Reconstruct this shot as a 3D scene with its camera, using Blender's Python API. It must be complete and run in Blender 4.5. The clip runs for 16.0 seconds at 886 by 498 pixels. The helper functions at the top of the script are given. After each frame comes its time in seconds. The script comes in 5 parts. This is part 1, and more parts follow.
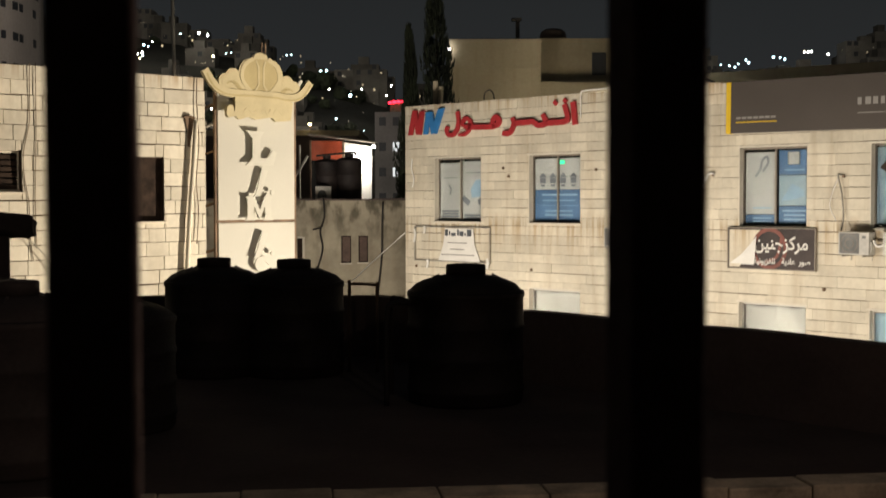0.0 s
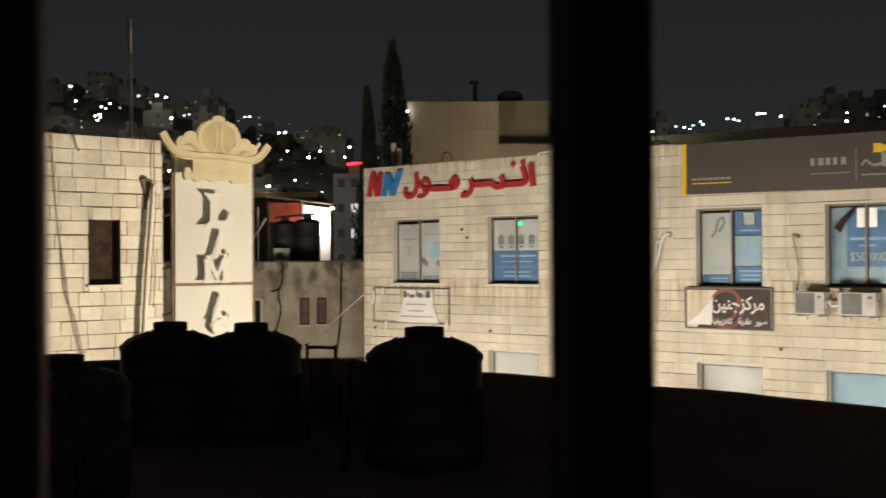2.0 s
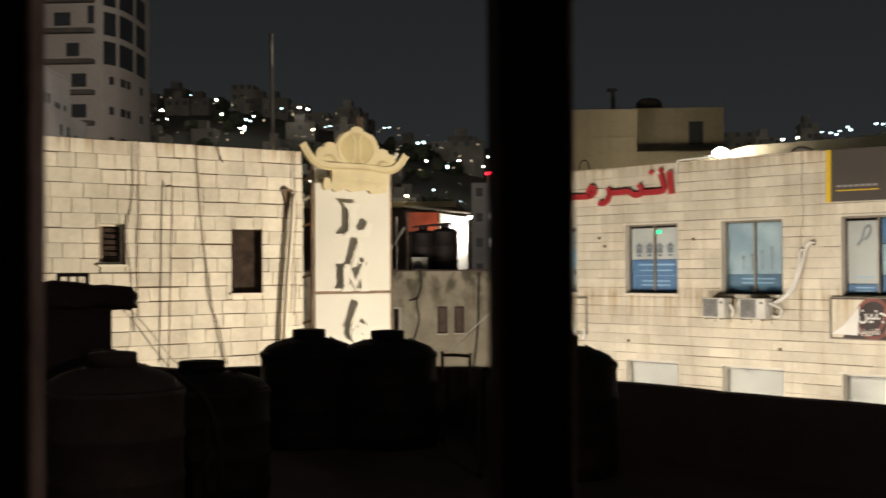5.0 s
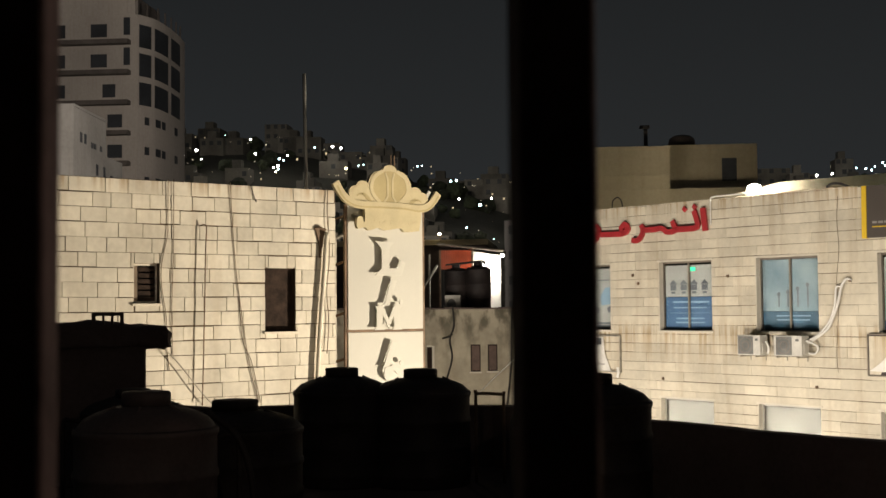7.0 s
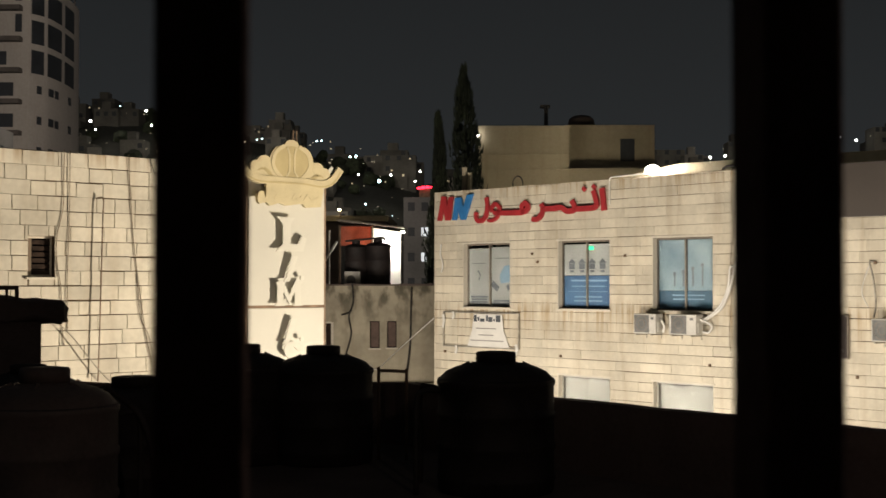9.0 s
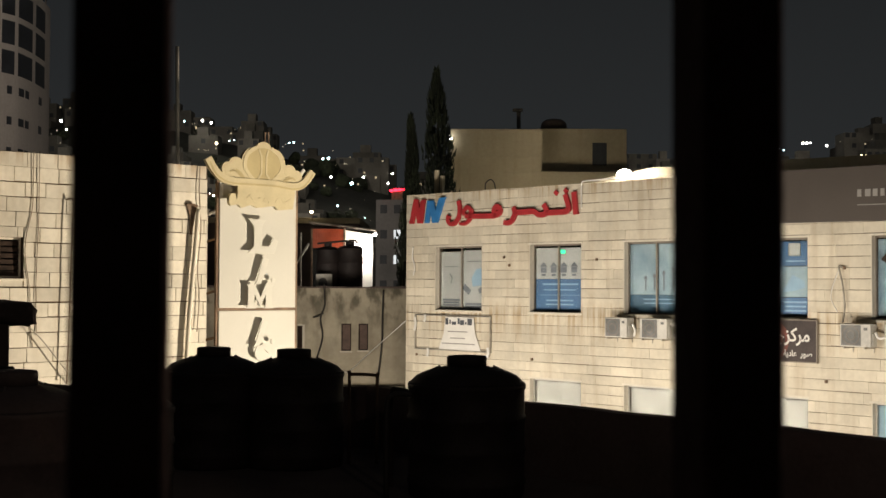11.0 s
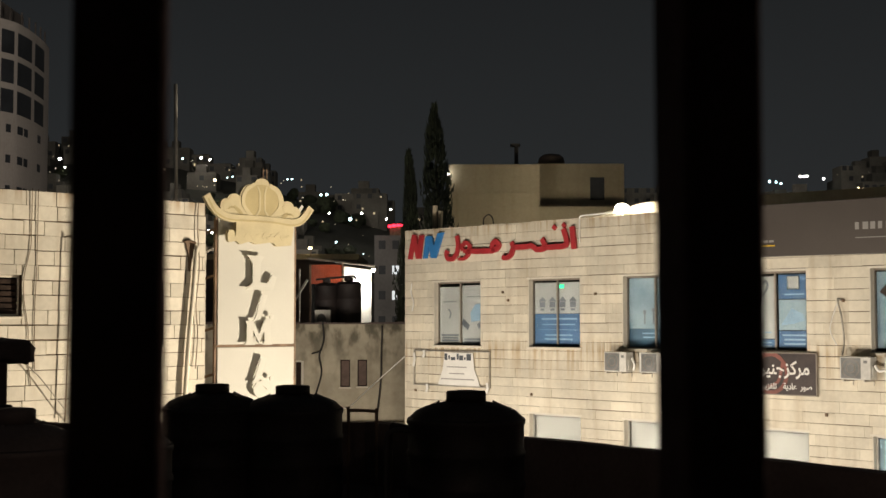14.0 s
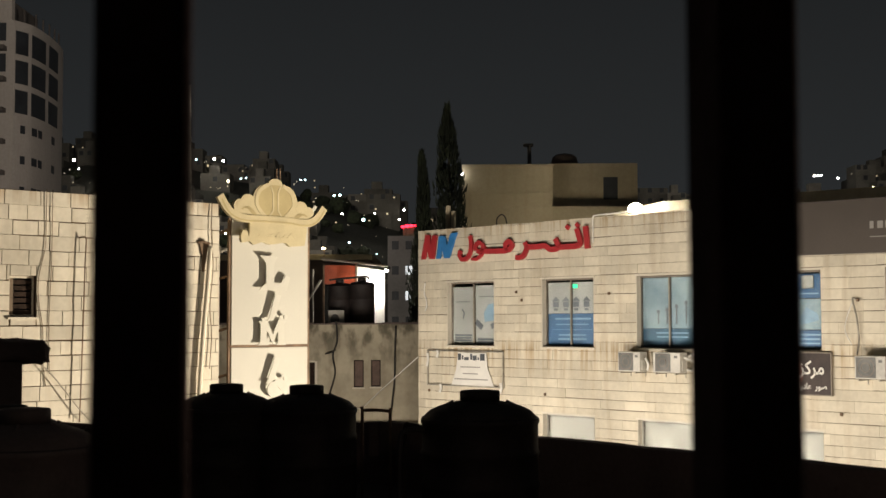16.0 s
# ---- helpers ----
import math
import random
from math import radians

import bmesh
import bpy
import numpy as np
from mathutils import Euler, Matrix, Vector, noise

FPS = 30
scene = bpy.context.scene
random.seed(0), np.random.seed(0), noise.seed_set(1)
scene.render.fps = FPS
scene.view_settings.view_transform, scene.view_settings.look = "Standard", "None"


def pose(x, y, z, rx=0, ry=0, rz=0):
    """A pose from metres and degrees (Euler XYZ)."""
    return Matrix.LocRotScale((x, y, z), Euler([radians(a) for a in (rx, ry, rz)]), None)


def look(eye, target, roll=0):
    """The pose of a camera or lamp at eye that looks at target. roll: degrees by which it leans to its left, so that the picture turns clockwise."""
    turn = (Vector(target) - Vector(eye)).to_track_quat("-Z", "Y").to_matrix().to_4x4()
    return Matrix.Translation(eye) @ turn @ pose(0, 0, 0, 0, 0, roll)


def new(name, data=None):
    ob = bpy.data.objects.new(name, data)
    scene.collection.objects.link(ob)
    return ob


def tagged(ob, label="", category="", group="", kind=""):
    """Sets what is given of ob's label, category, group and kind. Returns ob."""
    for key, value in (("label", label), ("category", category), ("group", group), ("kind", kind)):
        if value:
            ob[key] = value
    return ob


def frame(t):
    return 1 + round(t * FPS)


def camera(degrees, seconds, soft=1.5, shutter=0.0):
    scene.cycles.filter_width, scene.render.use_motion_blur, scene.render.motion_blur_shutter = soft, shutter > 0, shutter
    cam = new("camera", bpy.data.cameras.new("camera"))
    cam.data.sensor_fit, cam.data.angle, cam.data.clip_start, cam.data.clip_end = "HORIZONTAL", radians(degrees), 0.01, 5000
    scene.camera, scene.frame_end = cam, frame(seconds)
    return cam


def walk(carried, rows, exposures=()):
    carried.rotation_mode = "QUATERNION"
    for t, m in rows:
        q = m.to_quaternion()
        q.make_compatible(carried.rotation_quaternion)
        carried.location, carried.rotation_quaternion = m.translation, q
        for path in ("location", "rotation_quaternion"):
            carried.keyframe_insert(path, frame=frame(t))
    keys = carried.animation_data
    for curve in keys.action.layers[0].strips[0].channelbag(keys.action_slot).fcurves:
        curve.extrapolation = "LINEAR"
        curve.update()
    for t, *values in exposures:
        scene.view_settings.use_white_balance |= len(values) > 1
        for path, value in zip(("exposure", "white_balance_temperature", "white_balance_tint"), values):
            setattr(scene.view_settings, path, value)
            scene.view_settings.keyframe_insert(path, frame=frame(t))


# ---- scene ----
# The camera, held by hand behind a window grille
cam = camera(38.10, 16.0, soft=1.5, shutter=0.6)
cam.data.dof.use_dof = True
cam.data.dof.focus_distance = 30.0
cam.data.dof.aperture_fstop = 27.0
walk(cam, [
    (0, pose(0.0084, -0.0153, 9.9740, 87.798, 0.082, -0.127)),
    (0.5, pose(0.0093, -0.0137, 9.9769, 89.080, 0.079, -0.371)),
    (1, pose(0.0032, -0.0146, 9.9807, 89.622, 0.208, -0.256)),
    (1.5, pose(0.0041, -0.0089, 9.9873, 90.197, 0.319, -0.266)),
    (2, pose(0.0138, 0.0013, 9.9911, 90.508, 0.306, -1.967)),
    (2.5, pose(0.0232, 0.0120, 9.9908, 90.674, 0.121, -3.788)),
    (3, pose(0.0318, 0.0085, 9.9906, 90.779, -0.013, -4.373)),
    (3.5, pose(0.0396, -0.0035, 9.9881, 90.840, 0.007, -4.498)),
    (4, pose(0.0460, -0.0138, 9.9831, 90.924, 0.024, -3.590)),
    (4.5, pose(0.0566, -0.0291, 9.9804, 91.000, 0.236, 0.721)),
    (5, pose(0.0577, -0.0324, 9.9831, 90.949, 0.306, 4.217)),
    (5.2, pose(0.0581, -0.0378, 9.9841, 91.020, 0.323, 5.179)),
    (7.3, pose(0.0600, -0.0220, 9.9860, 92.725, 0.492, 5.697)),
    (7.5, pose(0.0546, -0.0202, 9.9863, 92.619, 0.501, 5.505)),
    (8, pose(0.0292, -0.0142, 9.9897, 92.127, 0.385, 4.714)),
    (8.5, pose(0.0061, -0.0072, 9.9924, 91.853, 0.237, 2.736)),
    (9, pose(-0.0103, -0.0002, 9.9954, 91.583, -0.046, 1.133)),
    (9.2, pose(-0.0155, 0.0007, 10.0022, 91.539, -0.050, 0.776)),
    (11.3, pose(-0.0016, 0.0065, 10.0090, 91.799, -0.286, -0.237)),
    (11.5, pose(-0.0016, 0.0057, 10.0108, 91.949, -0.253, -0.334)),
    (12, pose(-0.0009, 0.0027, 10.0092, 92.279, -0.216, -0.392)),
    (12.5, pose(0.0007, 0.0004, 10.0074, 92.563, -0.039, -0.374)),
    (13, pose(0.0002, -0.0004, 10.0076, 92.788, -0.019, -0.325)),
    (13.5, pose(-0.0004, -0.0000, 10.0073, 93.047, 0.027, -0.295)),
    (14, pose(-0.0005, -0.0003, 10.0050, 93.281, 0.047, -0.161)),
    (14.5, pose(0.0000, 0.0000, 10.0000, 93.484, 0.034, 0.013)),
    (15, pose(0.0008, 0.0021, 9.9995, 93.506, 0.115, 0.210)),
    (15.5, pose(-0.0021, 0.0033, 9.9971, 93.480, 0.070, 0.393)),
    (16, pose(-0.0036, 0.0053, 9.9968, 93.299, 0.148, 0.432)),
], [(0, 0.0), (1.4, 0.0), (2.1, -0.10), (2.6, -0.06), (3.2, 0.03), (16, 0.03)])

# ---- night sky, city glow ----
world = bpy.data.worlds.new("night")
scene.world = world
world.use_nodes = True
wn = world.node_tree
wbg = wn.nodes["Background"]
wtc = wn.nodes.new("ShaderNodeTexCoord")
wsep = wn.nodes.new("ShaderNodeSeparateXYZ")
wramp = wn.nodes.new("ShaderNodeValToRGB")
wn.links.new(wtc.outputs["Generated"], wsep.inputs[0])
wn.links.new(wsep.outputs["Z"], wramp.inputs[0])
wn.links.new(wramp.outputs[0], wbg.inputs["Color"])
wramp.color_ramp.elements[0].position = 0.10
wramp.color_ramp.elements[0].color = (0.0205, 0.0220, 0.0228, 1)
wramp.color_ramp.elements[1].position = 0.35
wramp.color_ramp.elements[1].color = (0.0096, 0.0104, 0.0111, 1)
wbg.inputs["Strength"].default_value = 1.0
EYE = 10.0


def lamp(name, at, watts, colour, radius=0.1, target=None, spread=None):
    data = bpy.data.lights.new(name, "SPOT" if target else "POINT")
    data.energy, data.color, data.shadow_soft_size = watts, colour, radius
    ob = new(name, data)
    if target:
        data.spot_size, data.spot_blend = radians(spread), 0.6
        ob.matrix_world = look(at, target)
    else:
        ob.matrix_world = pose(*at)
    return ob


WARM = (1.0, 0.885, 0.76)
# street lamps below the roof line: three along the office front, one flood aimed at the shop
STREET = [(-4.9, 31.3, 5.6), (0.2, 26.0, 5.6), (6.4, 19.6, 5.6)]
for at, watts in zip(STREET, (2300, 2080, 2680)):
    lamp("street_light", at, watts, WARM, 0.7, (at[0] + 5.74, at[1] + 5.58, 9.6), 150)
SHOP_FLOOD = (10.8, 21.8, 2.2)
lamp("shop_flood_light", SHOP_FLOOD, 23200, (1.0, 0.85, 0.66), 0.3, (-3.5, 24.0, 10.5), 66)
# added fill: a wide soft source that lightens shadows on the shop front
CORNER_FILL = (8.2, 9.5, 5.6)
lamp("street_light", CORNER_FILL, 2000, (1.0, 0.84, 0.64), 2.2, (-5.0, 22.0, 10.0), 75)
ROOF_LAMP = (4.72, 33.0, 12.95)
lamp("roof_light", (4.76, 33.14, 13.02), 170, (1.0, 0.93, 0.8), 0.1)
lamp("shed_light", (-2.95, 47.58, 11.3), 130, (1.0, 0.95, 0.85), 0.08)
# fill added high in the air, with no fixture, to brighten the tower
lamp("far_fill_light", (-5.0, 62.0, 24.0), 86000, (1.0, 0.88, 0.76), 0.3, (-50.0, 140.0, 30.0), 70)
# two unseen spots in mid-air, added to brighten the hillside
lamp("hill_fill_light", (-55.0, 215.0, 60.0), 90000, (1.0, 0.9, 0.75), 1.0, (-70.0, 340.0, 40.0), 150)
lamp("hill_fill_light", (75.0, 230.0, 60.0), 60000, (1.0, 0.9, 0.75), 1.0, (95.0, 340.0, 40.0), 140)
# unseen spot added behind the office to brighten the beige building
lamp("beige_wall_fill", (4.4, 46.6, 13.0), 330, (1.0, 0.86, 0.6), 0.2, (3.9, 53.0, 15.0), 140)
# another added fill, for the neon building
lamp("far_fill_light", (1.0, 118.0, 9.0), 7000, (1.0, 0.9, 0.78), 0.3, (-5.0, 150.0, 14.0), 60)
# added out of view to brighten the terrace, its ledge and tanks
TERRACE_FILL = (2.4, 1.35, 11.8)
lamp("terrace_fill_light", TERRACE_FILL, 98, (1.0, 0.74, 0.60), 0.06)

# ---- materials ----
def mat(name, colour, rough=0.8, var=0.12, big=0.6, fine=18.0, bump=0.15, metal=0.0, tint=None, piece=0.0, streak=0.0, drips=(), tone=(0.52, 0.38, 0.24), spots_at=(4.6, 4.6, 0.16)):
    """A surface with slow stains and fine grain in world metres; piece: change from piece to piece; streak: dark runs down the wall; drips: runs below ledges, as (height, length), in a tone, from noise of that scale."""
    m = bpy.data.materials.new(name)
    m.use_nodes = True
    nt = m.node_tree
    b = nt.nodes["Principled BSDF"]
    geo = nt.nodes.new("ShaderNodeNewGeometry")
    stain = nt.nodes.new("ShaderNodeTexNoise")
    stain.inputs["Scale"].default_value, stain.inputs["Detail"].default_value = big, 6
    grain = nt.nodes.new("ShaderNodeTexNoise")
    grain.inputs["Scale"].default_value, grain.inputs["Detail"].default_value = fine, 4
    for n in (stain, grain):
        nt.links.new(geo.outputs["Position"], n.inputs["Vector"])
    mix = nt.nodes.new("ShaderNodeMix")
    mix.data_type = "RGBA"
    dark = tint or tuple(c * (1 - 2.2 * var) for c in colour)
    mix.inputs["A"].default_value = (*[min(1, c * (1 + 0.5 * var)) for c in colour], 1)
    mix.inputs["B"].default_value = (*dark, 1)
    add = nt.nodes.new("ShaderNodeMath")
    add.operation = "MULTIPLY_ADD"
    nt.links.new(grain.outputs["Fac"], add.inputs[0])
    add.inputs[1].default_value = 0.35
    nt.links.new(stain.outputs["Fac"], add.inputs[2])
    ramp = nt.nodes.new("ShaderNodeMapRange")
    ramp.inputs["From Min"].default_value, ramp.inputs["From Max"].default_value = 0.48, 0.95
    nt.links.new(add.outputs[0], ramp.inputs["Value"])
    nt.links.new(ramp.outputs[0], mix.inputs["Factor"])
    last = mix.outputs["Result"]
    if streak:
        mp = nt.nodes.new("ShaderNodeMapping")
        mp.inputs["Scale"].default_value = (3.2, 3.2, 0.22)
        run = nt.nodes.new("ShaderNodeTexNoise")
        run.inputs["Scale"].default_value, run.inputs["Detail"].default_value = 1.4, 5
        nt.links.new(geo.outputs["Position"], mp.inputs[0])
        nt.links.new(mp.outputs[0], run.inputs["Vector"])
        r2 = nt.nodes.new("ShaderNodeMapRange")
        r2.inputs["From Min"].default_value, r2.inputs["From Max"].default_value = 0.5, 0.78
        r2.inputs["To Max"].default_value = streak
        nt.links.new(run.outputs["Fac"], r2.inputs["Value"])
        m2 = nt.nodes.new("ShaderNodeMix")
        m2.data_type = "RGBA"
        nt.links.new(r2.outputs[0], m2.inputs["Factor"])
        nt.links.new(last, m2.inputs["A"])
        m2.inputs["B"].default_value = (*[c * k for c, k in zip(colour, (0.5, 0.38, 0.25))], 1)
        last = m2.outputs["Result"]
    if drips:
        sep = nt.nodes.new("ShaderNodeSeparateXYZ")
        nt.links.new(geo.outputs["Position"], sep.inputs[0])
        mp = nt.nodes.new("ShaderNodeMapping")
        mp.inputs["Scale"].default_value = spots_at
        run = nt.nodes.new("ShaderNodeTexNoise")
        run.inputs["Scale"].default_value, run.inputs["Detail"].default_value = 1.7, 4
        nt.links.new(geo.outputs["Position"], mp.inputs[0])
        nt.links.new(mp.outputs[0], run.inputs["Vector"])
        for top, length in drips:
            fall = nt.nodes.new("ShaderNodeMapRange")
            fall.inputs["From Min"].default_value, fall.inputs["From Max"].default_value = top - length, top
            nt.links.new(sep.outputs["Z"], fall.inputs["Value"])
            cap = nt.nodes.new("ShaderNodeMapRange")
            cap.inputs["From Min"].default_value, cap.inputs["From Max"].default_value = top - 0.02, top + 0.35
            cap.inputs["To Min"].default_value, cap.inputs["To Max"].default_value = 0.8, 0.0
            nt.links.new(sep.outputs["Z"], cap.inputs["Value"])
            spots = nt.nodes.new("ShaderNodeMapRange")
            spots.inputs["From Min"].default_value, spots.inputs["From Max"].default_value = 0.47, 0.62
            nt.links.new(run.outputs["Fac"], spots.inputs["Value"])
            f1, f2 = nt.nodes.new("ShaderNodeMath"), nt.nodes.new("ShaderNodeMath")
            f1.operation = f2.operation = "MULTIPLY"
            nt.links.new(fall.outputs[0], f1.inputs[0])
            nt.links.new(cap.outputs[0], f1.inputs[1])
            nt.links.new(f1.outputs[0], f2.inputs[0])
            nt.links.new(spots.outputs[0], f2.inputs[1])
            m3 = nt.nodes.new("ShaderNodeMix")
            m3.data_type = "RGBA"
            nt.links.new(f2.outputs[0], m3.inputs["Factor"])
            nt.links.new(last, m3.inputs["A"])
            m3.inputs["B"].default_value = (*[c * k for c, k in zip(colour, tone)], 1)
            last = m3.outputs["Result"]
    if piece:
        info = nt.nodes.new("ShaderNodeObjectInfo")
        isl = nt.nodes.new("ShaderNodeNewGeometry")
        sm = nt.nodes.new("ShaderNodeMath")
        sm.operation = "ADD"
        nt.links.new(info.outputs["Random"], sm.inputs[0])
        nt.links.new(isl.outputs["Random Per Island"], sm.inputs[1])
        fr = nt.nodes.new("ShaderNodeMath")
        fr.operation = "FRACT"
        nt.links.new(sm.outputs[0], fr.inputs[0])
        pr = nt.nodes.new("ShaderNodeMapRange")
        pr.inputs["To Min"].default_value, pr.inputs["To Max"].default_value = 1 - piece, 1 + 0.5 * piece
        nt.links.new(fr.outputs[0], pr.inputs["Value"])
        hs = nt.nodes.new("ShaderNodeHueSaturation")
        nt.links.new(pr.outputs[0], hs.inputs["Value"])
        nt.links.new(last, hs.inputs["Color"])
        last = hs.outputs["Color"]
    nt.links.new(last, b.inputs["Base Color"])
    b.inputs["Metallic"].default_value = metal
    rr = nt.nodes.new("ShaderNodeMapRange")
    rr.inputs["To Min"].default_value, rr.inputs["To Max"].default_value = max(0.02, rough - 0.12), min(1, rough + 0.12)
    nt.links.new(grain.outputs["Fac"], rr.inputs["Value"])
    nt.links.new(rr.outputs[0], b.inputs["Roughness"])
    if bump:
        bp = nt.nodes.new("ShaderNodeBump")
        bp.inputs["Strength"].default_value, bp.inputs["Distance"].default_value = bump, 0.02
        nt.links.new(add.outputs[0], bp.inputs["Height"])
        nt.links.new(bp.outputs[0], b.inputs["Normal"])
    return m


def glow(name, colour, strength):
    m = bpy.data.materials.new(name)
    m.use_nodes = True
    b = m.node_tree.nodes["Principled BSDF"]
    b.inputs["Base Color"].default_value = (*colour, 1)
    b.inputs["Emission Color"].default_value = (*colour, 1)
    b.inputs["Emission Strength"].default_value = strength
    return m


def glass(name, colour=(0.92, 0.96, 0.96), rough=0.03):
    m = bpy.data.materials.new(name)
    m.use_nodes = True
    b = m.node_tree.nodes["Principled BSDF"]
    b.inputs["Base Color"].default_value = (*colour, 1)
    b.inputs["Roughness"].default_value = rough
    b.inputs["Transmission Weight"].default_value = 1.0
    b.inputs["IOR"].default_value = 1.2
    return m


STONE = mat("cream_stone", (0.665, 0.605, 0.475), 0.85, 0.11, 0.9, 9, 0.5, piece=0.12, streak=0.36, drips=((12.75, 0.5), (9.30, 0.9)), tone=(0.60, 0.47, 0.32))
STONE_L = mat("pale_stone", (0.67, 0.625, 0.52), 0.85, 0.14, 0.9, 10, 0.45, piece=0.15, streak=0.26, drips=((12.14, 0.3),))
MORTAR = mat("dirty_mortar", (0.15, 0.105, 0.065), 0.95, 0.25, 1.5, 30)
TRIM_STONE = mat("smooth_stone_trim", (0.66, 0.61, 0.50), 0.75, 0.10, 0.9, 20, 0.1)
PLASTER = mat("stained_plaster", (0.47, 0.42, 0.31), 0.9, 0.2, 0.8, 5, 0.4, tint=(0.30, 0.26, 0.19), streak=0.2, drips=((10.0, 2.6), (10.0, 1.2)), tone=(0.22, 0.22, 0.20), spots_at=(1.5, 1.5, 0.8))
BEIGE = mat("beige_render", (0.42, 0.36, 0.25), 0.9, 0.12, 0.3, 8, 0.2, streak=0.2)
TOWER_MAT = mat("tower_cladding", (0.45, 0.41, 0.37), 0.8, 0.12, 0.12, 3, 0.1, streak=0.2)
CONCRETE = mat("dark_roof_concrete", (0.14, 0.108, 0.095), 0.95, 0.2, 1.0, 20, 0.4)
BLOCKWORK = mat("ledge_stone", (0.60, 0.50, 0.36), 0.9, 0.28, 5.0, 45, 0.6, piece=0.12)
ASPHALT = mat("asphalt", (0.05, 0.05, 0.05), 0.9, 0.2, 0.4, 25, 0.3)
EARTH = mat("hill_earth", (0.045, 0.045, 0.035), 0.95, 0.3, 0.05, 1.0, 0.3)
HOUSE = mat("hill_house_walls", (0.16, 0.15, 0.13), 0.9, 0.2, 0.2, 2, 0.1, piece=0.5)
TANK = mat("black_tank_plastic", (0.036, 0.030, 0.027), 0.64, 0.3, 3, 40, 0.08)
TANK_BROWN = mat("dusty_brown_tank_plastic", (0.028, 0.020, 0.018), 0.7, 0.3, 3, 40, 0.08)
TANK_PALE = mat("pale_tank_plastic", (0.115, 0.092, 0.082), 0.6, 0.2, 2, 30, 0.1)
BAR = mat("black_bar_paint", (0.085, 0.062, 0.058), 0.85, 0.3, 20, 200, 0.15)
ALU = mat("bronze_aluminium", (0.25, 0.215, 0.17), 0.55, 0.15, 4, 60, 0.03, metal=0.2)
# near-black colour stands for the shade inside unlit rooms
DARK = mat("unlit_interior_black", (0.02, 0.018, 0.016), 0.9, 0.2, 2, 20, 0.0)
SHUTTER = mat("dark_window_leaf", (0.04, 0.026, 0.019), 0.95, 0.35, 6, 60, 0.2)
PANEL = mat("white_sign_panel", (0.52, 0.51, 0.455), 0.5, 0.03, 0.8, 30, 0.02)
LETTER = mat("white_letter_acrylic", (0.56, 0.55, 0.49), 0.4, 0.03, 2, 40, 0.02)
CROWN = mat("cream_gold_crown_plastic", (0.55, 0.48, 0.30), 0.45, 0.08, 3, 40, 0.05)
CROWN_D = mat("deeper_gold_plastic", (0.45, 0.375, 0.20), 0.45, 0.08, 3, 40, 0.05)
STEEL = mat("rusty_sign_steel", (0.20, 0.13, 0.08), 0.75, 0.3, 4, 50, 0.15)
GALV = mat("galvanised_pipe", (0.42, 0.39, 0.33), 0.5, 0.2, 5, 60, 0.05, metal=0.4)
FADED = mat("faded_cable", (0.21, 0.16, 0.11), 0.8, 0.2, 5, 60, 0.0)
CABLE = mat("black_cable", (0.03, 0.026, 0.022), 0.7, 0.2, 5, 60, 0.0)
RED = mat("red_letter_plastic", (0.42, 0.035, 0.04), 0.4, 0.12, 3, 40, 0.03)
BLUE = mat("blue_letter_plastic", (0.04, 0.20, 0.48), 0.4, 0.12, 3, 40, 0.03)
YELLOW = mat("yellow_panel", (0.75, 0.50, 0.03), 0.45, 0.05, 3, 40, 0.02)
GREY_SIGN = mat("dark_grey_sign_panel", (0.085, 0.072, 0.062), 0.4, 0.08, 0.6, 30, 0.02)
SIGN_TEXT = mat("grey_white_lettering", (0.30, 0.285, 0.26), 0.5, 0.05, 3, 40, 0.0)
BROWN_SIGN = mat("brown_banner", (0.045, 0.030, 0.025), 0.6, 0.3, 2, 30, 0.08)
BROWN_RED = mat("maroon_print", (0.22, 0.07, 0.05), 0.6, 0.2, 3, 30, 0.05)
WHITE_P = mat("white_print", (0.74, 0.72, 0.66), 0.6, 0.08, 2, 30, 0.05)
PAPER = mat("pale_poster", (0.275, 0.28, 0.26), 0.6, 0.10, 0.8, 30, 0.0)
PAPER_B = mat("ice_blue_poster", (0.175, 0.225, 0.235), 0.6, 0.35, 1.3, 30, 0.0, tint=(0.05, 0.10, 0.145))
BLUE_P = mat("blue_poster", (0.030, 0.082, 0.165), 0.5, 0.12, 2, 30, 0.0)
TEAL_P = mat("deep_teal_poster", (0.025, 0.075, 0.12), 0.5, 0.2, 2, 30, 0.0)
INK = mat("grey_ink", (0.09, 0.10, 0.11), 0.6, 0.2, 3, 30, 0.0)
BLUE_INK = mat("pale_blue_ink", (0.17, 0.26, 0.34), 0.7, 0.1, 3, 30, 0.0)
CURTAIN = mat("pale_curtain", (0.36, 0.36, 0.33), 0.8, 0.2, 1.5, 20, 0.1)
BLUE_BLIND = mat("blue_blind", (0.16, 0.25, 0.31), 0.7, 0.12, 1.5, 20, 0.05)
AC_WHITE = mat("weathered_white_metal", (0.56, 0.54, 0.48), 0.5, 0.15, 3, 40, 0.03)
AC_GRILLE = mat("grey_grille", (0.16, 0.16, 0.15), 0.5, 0.2, 4, 40, 0.0)
ORANGE = mat("orange_corrugated_sheet", (0.60, 0.13, 0.06), 0.5, 0.15, 2, 30, 0.05)
WHITE_WALL = mat("white_washed_wall", (0.75, 0.72, 0.65), 0.8, 0.08, 1.5, 20, 0.1)
LEAF = mat("cypress_foliage", (0.035, 0.045, 0.022), 0.9, 0.35, 1.2, 8, 0.0, piece=0.5)
BARK = mat("bark", (0.08, 0.06, 0.04), 0.95, 0.3, 4, 30, 0.4)
GLASS = glass("window_glass")
